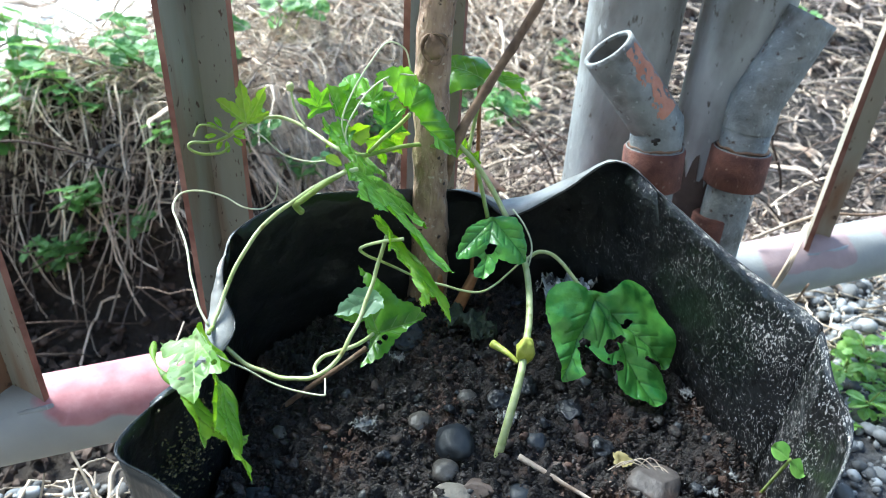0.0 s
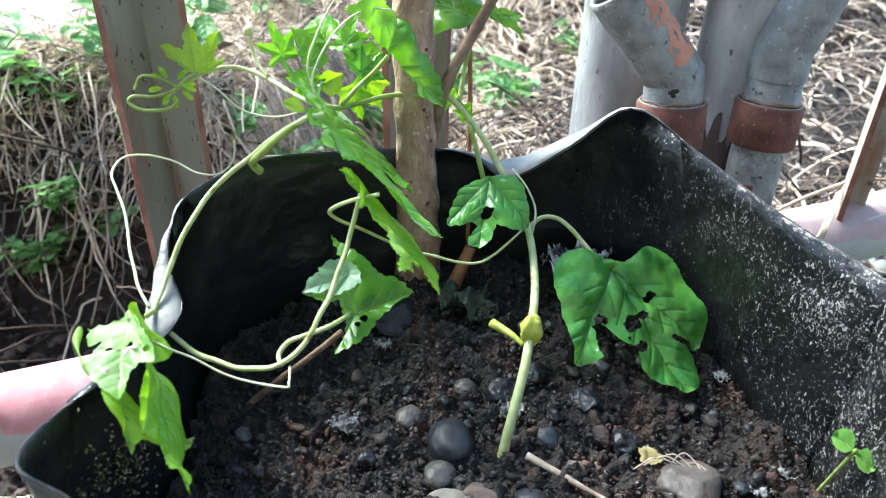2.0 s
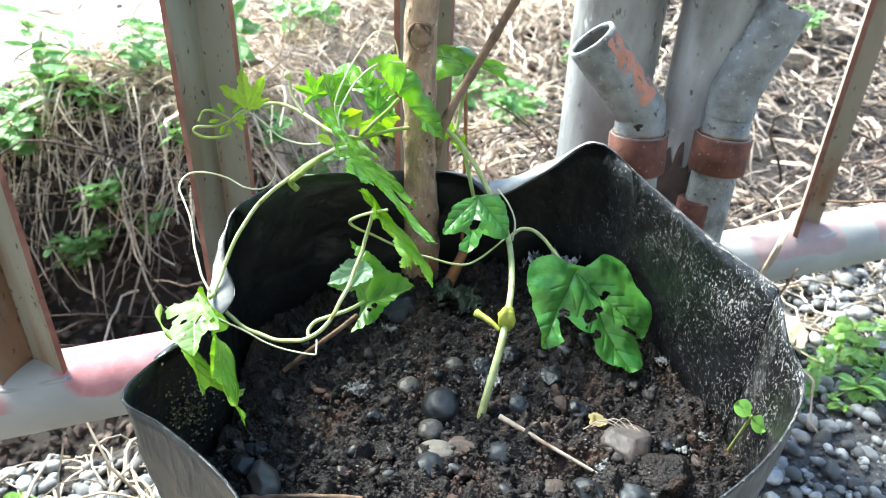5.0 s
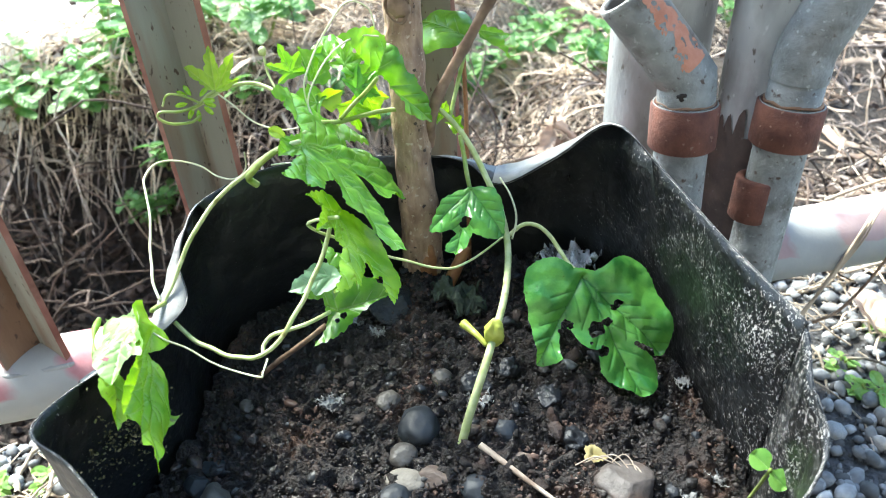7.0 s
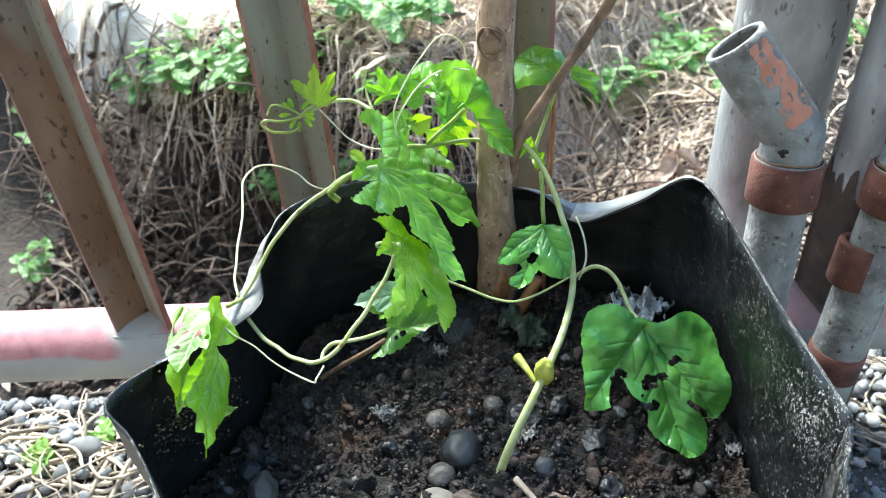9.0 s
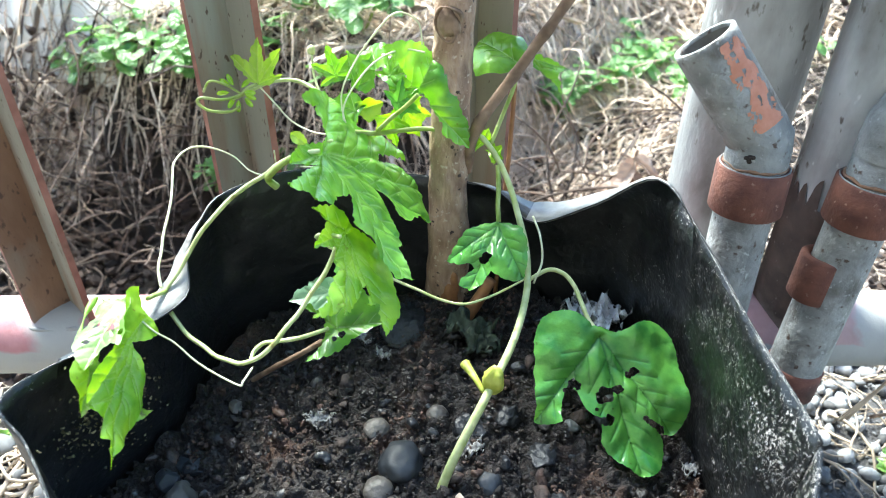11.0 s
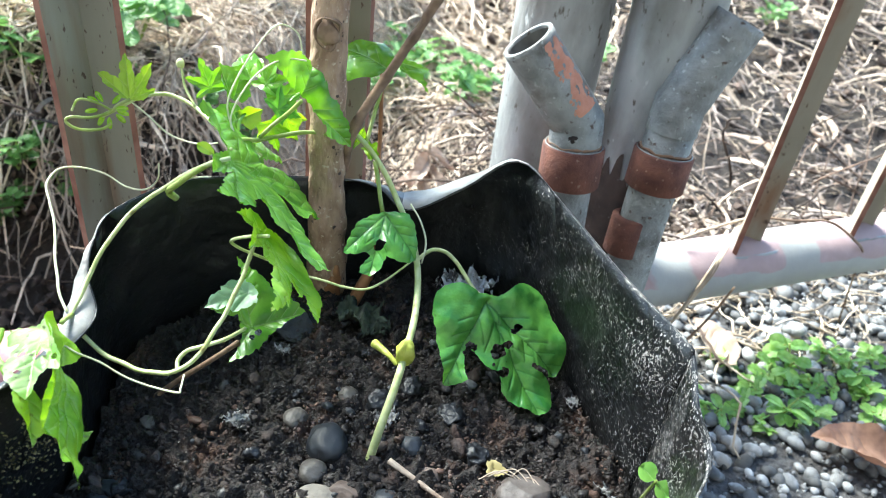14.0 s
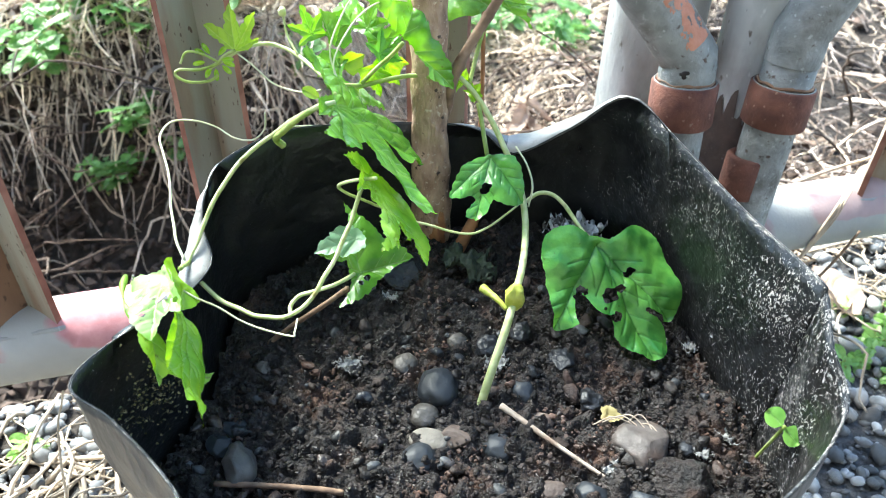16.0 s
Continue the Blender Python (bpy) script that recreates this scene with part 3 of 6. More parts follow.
    P = np.array([v[:] for v in V])
    cen = np.array([(P[f[0]] + P[f[1]] + P[f[2]]) / 3 for f in faces])
    ok = inside(cen, loops[0])
    for h in loops[1:]:
        ok &= ~inside(cen, h)
    E3 = np.array(edge)
    LN = np.array(lines)
    LD = LN[:, 2:4] - LN[:, :2]
    LL = (LD ** 2).sum(1) + 1e-12
    tip_dirs = [(tx / math.hypot(tx, ty), ty / math.hypot(tx, ty), math.hypot(tx, ty)) for tx, ty, th in tips]
    bm = bmesh.new()
    lay = bm.verts.layers.float.new("vein")
    made = []
    for (x, y), o in zip(P.tolist(), orig):
        d2 = (E3[:, 0] - x) ** 2 + (E3[:, 1] - y) ** 2 + 1e-8
        r = math.hypot(x, y)
        q = r / (r + math.sqrt(d2.min()) + 1e-6)
        w = 1 / d2
        hgt = float((w * E3[:, 2]).sum() / w.sum()) * q ** 1.6
        rib = min((abs(x * uy - y * ux) for ux, uy, T in tip_dirs if 0 < x * ux + y * uy < T), default=0.01)
        along = np.clip(((x - LN[:, 0]) * LD[:, 0] + (y - LN[:, 1]) * LD[:, 1]) / LL, 0, 1)
        near = math.sqrt(float(((LN[:, 0] + along * LD[:, 0] - x) ** 2 + (LN[:, 1] + along * LD[:, 1] - y) ** 2).min()))
        k = min(o) if o else -1
        vein = vein_pts[k - first][2] if first <= k < first + len(vein_pts) else 0.0
        lift = hgt + min(1.0, big / 0.035) * 0.00032 * (1 - math.exp(-near / 0.0012)) + cup * big * math.sin(math.pi * min(1, q)) - 0.0016 * max(0.0, 1 - rib / 0.0045) ** 1.5 - (0.0002 if vein == 1 else 0.0003 if vein else 0) \
            + ruffle * noise.noise(Vector((x * 75, y * 75, seed * 5.3))) * (0.35 + q) + ruffle * 0.22 * noise.noise(Vector((x * 190, y * 190, seed * 2.3)))
        v = bm.verts.new(ax * x + ay * y + n * lift)
        v[lay] = 0.8 if vein == 1 else 0.55 if vein else 0.0
        made.append(v)
    for f, k in zip(faces, ok):
        if k:
            bm.faces.new([made[i] for i in f])
    bmesh.ops.delete(bm, geom=[v for v in bm.verts if not v.link_faces], context="VERTS")
    return bm


def leaf(parent, joint, axis, normal, outline, material, label="", name="leaf", **kw):
    bm = leaf_mesh(axis, normal, outline, **kw)
    bmesh.ops.translate(bm, verts=bm.verts, vec=Vector(joint))
    return part(name, bm, material, parent, label)


def palmate(size, depth=0.6):
    """Outline of a five-lobed leaf of the given size in millimetres."""
    out = []
    for a, r in ((-110, 0.55), (-52, 0.82), (0, 1.0), (48, 0.85), (105, 0.6)):
        out += [(a - 24, r * size * depth, 0), (a - 9, r * size * 0.8, -0.04 * size), (a, r * size, 0.05 * size), (a + 9, r * size * 0.8, -0.04 * size)]
    return out + [(150, size * 0.2, 0), (210, size * 0.2, 0)]


def oval(length, width):
    """Outline of a plain oval leaf, in millimetres."""
    pts = []
    for k in range(-6, 7):
        t = (6 - abs(k)) / 6
        x, y = length * (0.03 + 0.97 * math.sin(t * math.pi / 2) ** 1.2), width / 2 * math.sin(math.pi * t ** 0.8) * (1 if k > 0 else -1)
        pts.append((math.degrees(math.atan2(y, x)), math.hypot(x, y), -0.12 * x * t))
    return pts

# ---- ground ----
def rail_y(x):
    return 0.405 + 0.435 * x


def ground_z(x, y):
    """Level gravel before the fence, a ditch behind it that is deeper towards -x, then a bank."""
    d = (y - rail_y(x)) * 0.917
    left = smoothstep(0.12, -0.28, x)
    deep = -0.10 - 0.16 * left
    z = -0.025 + (deep + 0.025) * smoothstep(0.03, 0.17 + 0.1 * (1 - left), d)
    top = 0.02 * left - 0.05 * (1 - left)
    foot = 0.69 + 0.35 * (1 - left)
    z += (top - deep) * smoothstep(foot, foot + 0.18 + 0.51 * (1 - left), y) * smoothstep(0.05, 0.2, d)
    z += 0.03 * max(0.0, y - 1.1) if y < 12 else 0.327
    if d > 0.06:
        z += 0.03 * noise.noise(Vector((x * 5, y * 5, 0.3))) + 0.012 * noise.noise(Vector((x * 17, y * 17, 1.3)))
    return z + 0.004 * noise.noise(Vector((x * 14, y * 14, 2.0)))


def blown_out(x, y):
    """Metres beyond the edge of the painted overexposed patch on the bank."""
    return min((y - 0.68) * 0.62 - (x + 0.78) * 0.785 + 0.03, y - 0.80)


def make_ground():
    def axis_values(near0, near1, step, far):
        v = list(np.arange(near0, near1 + 1e-6, step))
        s, a = step, near1
        while a < far:
            s *= 1.35
            a += s
            v.append(a)
        s, a = step, near0
        while a > -far:
            s *= 1.35
            a -= s
            v.insert(0, a)
        return v
    xs, ys = axis_values(-1.3, 1.3, 0.02, 400), axis_values(-0.3, 2.2, 0.02, 400)
    verts = [(x, y, ground_z(x, y)) for y in ys for x in xs]
    w = len(xs)
    faces = [(j * w + i, j * w + i + 1, (j + 1) * w + i + 1, (j + 1) * w + i) for j in range(len(ys) - 1) for i in range(w - 1)]
    me = bpy.data.meshes.new("ground")
    me.from_pydata(verts, [], faces)
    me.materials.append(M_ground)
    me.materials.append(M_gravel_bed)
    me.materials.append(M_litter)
    me.materials.append(M_blown_out)
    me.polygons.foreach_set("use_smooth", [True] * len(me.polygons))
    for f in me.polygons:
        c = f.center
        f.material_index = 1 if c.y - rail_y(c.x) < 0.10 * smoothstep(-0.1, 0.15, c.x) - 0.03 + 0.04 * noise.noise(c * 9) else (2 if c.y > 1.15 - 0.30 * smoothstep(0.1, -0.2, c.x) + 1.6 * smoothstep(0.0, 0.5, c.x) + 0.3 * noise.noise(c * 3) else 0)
        # near-white patch painted where the sunlit bank burns out
        if blown_out(c.x, c.y) > 0.03 * noise.noise(c * 6):
            f.material_index = 3
    return tagged(new("ground", me), "dark bare earth and gravel with a ditch behind the fence", "ground", kind="structure")


ground = make_ground()


# ---- unseen wall behind the camera, added to darken the front light ----
def make_shade_wall():
    bm = bmesh.new()
    for lo, hi in (((-4, -1.45, -0.05), (5, -1.25, 2.7)), ((-4.2, -1.5, 2.7), (5.2, -0.65, 2.85))):
        made = bmesh.ops.create_cube(bm, size=1)["verts"]
        for v in made:
            v.co = Vector([lo[k] + (v.co[k] + 0.5) * (hi[k] - lo[k]) for k in range(3)])
    m = mat("shade_wall_surface", (0.20, 0.19, 0.17), (0.30, 0.285, 0.26), 8, 0.9, 0, 0.4, 60)
    tagged(link_mesh("wall_south", bm, m, False), "unseen plain wall with a short eave, added to cut the front light", "wall", kind="structure")


make_shade_wall()


# ---- fence ----
RAIL_A, RAIL_B = Vector((-0.60, 0.144, 0.086)), Vector((0.80, 0.744, 0.069))
RAIL_DIR = (RAIL_B - RAIL_A).normalized()
RAIL_TURN = math.degrees(math.atan2(RAIL_DIR.y, RAIL_DIR.x))
POSTS = (-0.2205, -0.105, 0.0045, 0.3145, 0.4235)      # x of the uprights along the rail
RAIL_WELD = (POSTS[0] - RAIL_A.x) / RAIL_DIR.x
RAIL_STEP = (POSTS[1] - POSTS[0]) / RAIL_DIR.x
M_rail = rail_material()


def make_fence():
    fence = thing("fence", "old steel fence, rusty grey uprights on a pink and silver rail", "fence")
    bm = bmesh.new()
    L = (RAIL_B - RAIL_A).length
    tube(bm, [Vector((L * i / 60, 0, 0)) for i in range(61)], 0.0243, 32)
    rail = part("rail", bm, M_rail, fence, "pipe rail in faded pink primer and silver paint")
    q = RAIL_DIR.to_track_quat("X", "Z")
    rail.matrix_local = Matrix.LocRotScale(RAIL_A, q, None)
    for x in POSTS:
        c = RAIL_A + RAIL_DIR * ((x - RAIL_A.x) / RAIL_DIR.x)
        z0, z1 = c.z + 0.018, 1.3
        # angle iron: two legs at 45 degrees, hollow side towards the gravel
        th = 0.0038
        turn = Matrix.Rotation(radians(RAIL_TURN), 3, "Z")
        w = 0.0193 if x < -0.2 else 0.0210 if x > 0.2 else 0.0174
        dp = 0.0113 * w / 0.0226
        bm = bmesh.new()
        section = [(-w, -dp), (-w + th * 0.7, -dp - th * 0.7), (0, dp - th * 1.35), (w - th * 0.7, -dp - th * 0.7), (w, -dp), (0, dp)]
        if x > 0.2:     # a narrower right leg on the uprights beside the pipes
            section[3:5] = [(w * 0.60 - th * 0.7, dp - dp * 1.2 - th * 0.7), (w * 0.60, dp - dp * 1.2)]
        rows = []
        for k in range(41):
            z = z0 + (z1 - z0) * k / 40
            rows.append([bm.verts.new((*(turn @ Vector((sx, sy, 0)) + c).xy, z)) for sx, sy in section])
        for r0, r1 in zip(rows[:-1], rows[1:]):
            for k in range(6):
                f = bm.faces.new((r0[k], r0[(k + 1) % 6], r1[(k + 1) % 6], r1[k]))
                f.material_index = 1 if k in (0, 3) or k in (4, 5) and x < 0.2 else (2 if k == 1 and x < -0.2 else 3 if x > 0.2 else 0)
        bm.faces.new(list(reversed(rows[0])))
        bm.faces.new(rows[-1])
        bmesh.ops.recalc_face_normals(bm, faces=bm.faces)
        post = part("post", bm, [M_post, M_primer, M_post_rusty, M_post_tan], fence, "rust-streaked grey angle-iron upright with red edges", smooth=False)
        # weld bead at its foot
        wb = bmesh.new()
        loop = [turn @ Vector((sx * (w + 0.002), sy * 0.013 - 0.002, 0)) + c + Vector((0, 0, 0.0215 - 0.004 * abs(sy))) for sx, sy in ((-1, -0.8), (0, -0.9), (1, -0.8), (1, 0.5), (0, 0.6), (-1, 0.5))]
        tube(wb, spline(loop, 5, True), 0.0019, 6, True, 0.6)
        part("weld", wb, M_galv, post, "lumpy silver-painted weld")
    return fence


make_fence()


# ---- steel pipes behind the fence ----
def make_gate_pipe(x, y, lean, r=0.0302, rust_top=0.0, label="thick upright galvanised steel pipe, mottled grey"):
    g = thing("steel_pipe", label, "pipe", group="upright pipes")
    pts = [Vector((x + lean[0] * t, y + lean[1] * t, -0.12 + 1.4 * t)) for t in np.linspace(0, 1, 30)]
    part("tube", hollow_pipe(bmesh.new(), pts, r, r - 0.0032, 40), [M_galv, M_bore], g)
    if rust_top:        # the lower length has lost its zinc: a rusty skin with an uneven upper edge
        bm = bmesh.new()
        rings = []
        for k in range(13):
            ring = []
            for i in range(96):
                a = math.tau * i / 96
                top = rust_top + 0.018 * noise.noise(Vector((2 * math.cos(a), 2 * math.sin(a), 3.0))) + 0.022 * noise.noise(Vector((6 * math.cos(a), 6 * math.sin(a), 8.0))) + 0.014 * noise.noise(Vector((17 * math.cos(a), 17 * math.sin(a), 2.0)))
                ring.append(bm.verts.new((x + (r + 0.0006) * math.cos(a), y + (r + 0.0006) * math.sin(a), -0.085 + (top + 0.085) * k / 12)))
            rings.append(ring)
        for lo, hi in zip(rings, rings[1:]):
            for i in range(96):
                bm.faces.new((lo[i], lo[(i + 1) % 96], hi[(i + 1) % 96], hi[i])).smooth = True
        part("rusty_skin", bm, M_rust_old, g, "dull dark brown rust on the lower length")
    bm = bmesh.new()
    tube(bm, [Vector((x, y, -0.13)), Vector((x, y, -0.09))], 0.045, 24)
    part("footing", bm, M_ground, g)
    return g


make_gate_pipe(0.131, 0.503, (0, 0))
make_gate_pipe(0.1965, 0.489, (0, 0), 0.0278, 0.186, "thick upright galvanised steel pipe, rusted dark brown below")


def collar(bm, a, b, r, r_in):
    """A threaded coupling between a and b: a ring with rounded lips."""
    d = (b - a)
    prof = [(0, r_in), (0, r - 0.001), (0.04, r), (0.96, r), (1, r - 0.001), (1, r_in)]
    ax = d.normalized()
    s = ax.orthogonal().normalized()
    u = ax.cross(s)
    rings = [[bm.verts.new(a + d * t + (s * math.cos(k * math.pi / 16) + u * math.sin(k * math.pi / 16)) * rr) for k in range(32)] for t, rr in prof]
    for i in range(len(rings)):
        p, q = rings[i], rings[(i + 1) % len(rings)]
        for k in range(32):
            bm.faces.new((p[k], p[(k + 1) % 32], q[(k + 1) % 32], q[k]))
    return bm


def make_stub(label, foot, knee, mouth, collars, paint):
    """A bent pipe end screwed into rusty couplings on a riser."""
    g = thing("bent_pipe_stub", label, "pipe", group="bent pipe stubs")
    foot, knee, mouth = Vector(foot), Vector(knee), Vector(mouth)
    up = (knee - foot).normalized()
    riser_top = knee - up * 0.012
    bm = bmesh.new()
    tube(bm, [foot.lerp(riser_top, t) for t in np.linspace(0, 1, 12)], 0.0150, 28)
    part("riser", bm, M_galv_dark, g)
    out = (mouth - knee).normalized()
    bend = [riser_top - up * 0.004, riser_top + up * 0.002, knee - up * 0.005, knee + (up + out) * 0.0005, knee + out * 0.006] + [knee.lerp(mouth, t) for t in np.linspace(0.25, 1, 14)]
    tail = part("elbow", hollow_pipe(bmesh.new(), bend, 0.0158, 0.0134, 36), [M_galv_dark, M_bore], g)
    for i, (t0, t1) in enumerate(collars):
        bm = bmesh.new()
        aside = Vector((-0.0085, -0.0035, 0)) if i == 1 else Vector((0, 0, 0))
        collar(bm, foot.lerp(knee, t0) + aside, foot.lerp(knee, t1) + aside, (0.0188, 0.0125, 0.0160)[i], (0.0148, 0.0085, 0.0148)[i])
        part("coupling", bm, M_rust, g, "rusty red-brown pipe coupling")
    t_top = collars[0][1]
    ring = []
    s, u = up.orthogonal().normalized(), up.cross(up.orthogonal().normalized())
    for k in range(40):
        ang = k * math.pi / 20
        ring.append(foot.lerp(knee, t_top + 0.004 + 0.006 * noise.noise(Vector((math.cos(ang) * 2, math.sin(ang) * 2, t_top)))) + (s * math.cos(ang) + u * math.sin(ang)) * 0.0153)
    bm = bmesh.new()
    tube(bm, ring + [ring[0]], lambda t: 0.0009 + 0.0006 * noise.noise(Vector((t * 30, 0, 3))), 6, False, 0.5)
    part("rust_seam", bm, M_post_rusty, g, "ragged rusty seam above the coupling")
    for t0, t1 in collars[:1]:
        lip = foot.lerp(knee, t1)
        bm = bmesh.new()
        tube(bm, [lip + (s * math.cos(k * math.pi / 20) + u * math.sin(k * math.pi / 20)) * 0.0172 for k in range(41)], 0.0005, 6, False, 0.3)
        part("lip", bm, M_galv_dark, g, "worn bright lip of the coupling")
    if paint:
        hole = stone_mesh(bmesh.new(), (0.1415, 0.4237, 0.2290), (0.0085, 0.005, 0.0048), 6, 3, 0.7)
        part("rust_hole", hole, M_ground, g, "dark rusted-through hole at the bend")
        # flaked patch of orange paint, laid on the pipe's outer skin
        bm = bmesh.new()
        s = out.cross(Vector((0, 0, 1))).normalized()
        u = s.cross(out).normalized()
        n_l, n_w = 150, 40
        rows = []
        for i in range(n_l + 1):
            row = []
            for j in range(n_w + 1):
                a = radians(100 + (66 - 16 * i / n_l) * j / n_w)
                p = knee.lerp(mouth, 0.14 + 0.80 * i / n_l)
                row.append(bm.verts.new(p + (s * math.cos(a) + u * math.sin(a)) * 0.01605))
            rows.append(row)
        for i in range(n_l):
            for j in range(n_w):
                e = abs(j - n_w / 2 + 0.5) / (n_w / 2)
                k = noise.noise(Vector((i * 0.05, j * 0.11, 4.2))) + 0.45 * noise.noise(Vector((i * 0.16, j * 0.25, 9.2))) + 0.2 * noise.noise(Vector((i * 0.5, j * 0.7, 2.2)))
                if k > -0.36 + 1.3 * max(0, e - 0.45):
                    bm.faces.new((rows[i][j], rows[i + 1][j], rows[i + 1][j + 1], rows[i][j + 1]))
        bmesh.ops.delete(bm, geom=[v for v in bm.verts if not v.link_faces], context="VERTS")
        part("paint_patch", bm, M_orange, tail, "flaking orange paint")
    return g


make_stub("bent galvanised pipe end with flaking orange paint in a rusty coupling", (0.152, 0.392, -0.03), (0.1438, 0.4382, 0.2326), (0.106, 0.441, 0.278), ((0.854, 0.949),), True)
make_stub("bent galvanised pipe end in rusty couplings beside the rail", (0.190, 0.410, -0.03), (0.2045, 0.456, 0.243), (0.2262, 0.465, 0.2965), ((0.806, 0.894), (0.640, 0.735), (0.40, 0.47)), False)

# ---- grow bag ----
BAG_C = Vector((0.045, 0.245, 0))
RIM = [(-0.086, 0.170, 0.225), (-0.083, 0.192, 0.223), (-0.069, 0.217, 0.221), (-0.066, 0.247, 0.216), (-0.074, 0.262, 0.224), (-0.077, 0.278, 0.231), (-0.073, 0.294, 0.237),
       (-0.051, 0.320, 0.238), (-0.019, 0.339, 0.233), (0.016, 0.352, 0.229), (0.036, 0.354, 0.225), (0.053, 0.349, 0.217), (0.080, 0.352, 0.233),
       (0.104, 0.352, 0.252), (0.127, 0.326, 0.246), (0.150, 0.288, 0.241), (0.1715, 0.2485, 0.2415), (0.1745, 0.2430, 0.2390), (0.1755, 0.2360, 0.2345), (0.176, 0.225, 0.229),
       (0.180, 0.206, 0.218), (0.158, 0.176, 0.207), (0.114, 0.142, 0.203), (0.070, 0.118, 0.203), (0.020, 0.102, 0.207), (-0.014, 0.115, 0.213), (-0.040, 0.143, 0.216), (-0.068, 0.162, 0.220)]
# how far the film below the rim stands out beyond it (a rim that droops inwards)
DROOP = {2: 0.007, 3: 0.012, 4: 0.005, 5: 0.001, 10: 0.003, 11: 0.017, 12: 0.013, 13: 0.002}


def soil_z(x, y):
    return 0.154 + 0.07 * (y - 0.24) - 0.012 * smoothstep(0.19, 0.12, y)


def make_bag():
    bag = thing("grow_bag", "black plastic grow bag with a crumpled rim, full of soil", "plant pot")
    rim = spline(RIM, 5, True)
    n = len(rim)
    bm = bmesh.new()
    rows = []
    levels = [-0.025, 0.0, 0.03, 0.06, 0.09, 0.12, 0.14, 0.155, 0.17]
    for i, p in enumerate(rim):
        k, f = divmod(i / 5, 1)
        k = int(k)
        out = DROOP.get(k, 0) * (1 - f) + DROOP.get((k + 1) % len(RIM), 0) * f
        rad = Vector((p.x - BAG_C.x, p.y - BAG_C.y, 0))
        dirn = rad.normalized()
        R = rad.length + out
        col = []
        for z in levels:
            t = (z + 0.025) / 0.195
            r = R * (0.86 + 0.12 * t) + 0.006 * math.sin(math.pi * t)
            ang = math.atan2(dirn.y, dirn.x)
            r += 0.0025 * noise.noise(Vector((ang * 7, z * 22, 1.5))) - 0.006 * t * (1 - t) * 4 * max(0.0, 0.35 - abs(noise.noise(Vector((ang * 3.2 + z * 4, z * 5, 6.5)))))
            for fold, slant, wide, deep in ((-2.28, 0.8, 0.08, 0.003), (-2.52, -1.6, 0.035, 0.0028), (-2.05, 1.9, 0.03, 0.0022), (-1.1, -1.2, 0.05, 0.002), (-0.75, 1.5, 0.04, 0.002)):
                r -= deep * math.exp(-((ang - fold - slant * (z - 0.1)) / wide) ** 2)
            q = BAG_C + dirn * r
            col.append(Vector((q.x, q.y, z)))
        foot = col[-1]
        # free film above the soil
        full = BAG_C + dirn * R
        for j in range(1, 9):
            t = j / 8
            top = p.z + out * 0.12
            a = foot.lerp(Vector((full.x, full.y, top)), min(1, t * 1.12) if out else t)
            if out and t > 0.74:
                a = Vector((full.x, full.y, top)).lerp(p, (t - 0.74) / 0.26)
            elif out:
                a = foot.lerp(Vector((full.x, full.y, top)), t / 0.74)
            a = a + dirn * ((0.0030 * noise.noise(Vector((a.x * 40, a.y * 40, a.z * 30))) + 0.0022 * (0.4 - abs(noise.noise(Vector((a.x * 62, a.y * 62, a.z * 45 + 4)))))) * math.sin(math.pi * t))
            if j == 8:
                a = p.copy()
            col.append(a)
        rows.append([bm.verts.new(v) for v in col])
    m = len(rows[0])
    for i in range(n):
        a, b = rows[i], rows[(i + 1) % n]
        for j in range(m - 1):
            f = bm.faces.new((a[j], b[j], b[j + 1], a[j + 1]))
            # drooping folds get the paler film with the painted sheen
            if j >= m - 4 and 2.0 < i / 5 < 5.6 or j >= m - 4 and 10.6 < i / 5 < 13.2:
                f.material_index = 2
    bm.faces.new([rows[i][0] for i in range(n - 1, -1, -1)])
    bmesh.ops.recalc_face_normals(bm, faces=bm.faces)
    wall = part("film", bm, [M_bag_out, M_bag_in, M_bag_fold, M_bag_in], bag, "thin black polythene, speckled white inside")
    so = wall.modifiers.new("thickness", "SOLIDIFY")
    so.thickness, so.offset, so.material_offset = 0.0007, -1, 1
    bm = bmesh.new()
    tube(bm, rim + [rim[0]], 0.0004, 5, False)
    part("rim_edge", bm, M_bag_in, bag, "cut edge of the film")
    return bag, rim


bag, rim = make_bag()


RADII = [0.0] * 360
for _k in range(360):
    _a = radians(_k - 180)
    _p = min(rim, key=lambda p: abs(math.remainder(math.atan2(p.y - BAG_C.y, p.x - BAG_C.x) - _a, 2 * math.pi)))
    _i = rim.index(_p) / 5
    _o = DROOP.get(int(_i), 0) * (1 - _i % 1) + DROOP.get((int(_i) + 1) % len(RIM), 0) * (_i % 1)
    RADII[_k] = ((Vector((_p.x, _p.y, 0)) - BAG_C).length + _o) * 0.972 + 0.002


def bag_inside(x, y, inset=0.0):
    """Whether a point of the plan lies inside the bag at soil height."""
    dx, dy = x - BAG_C.x, y - BAG_C.y
    return math.hypot(dx, dy) < RADII[int(math.degrees(math.atan2(dy, dx)) + 180) % 360] - inset


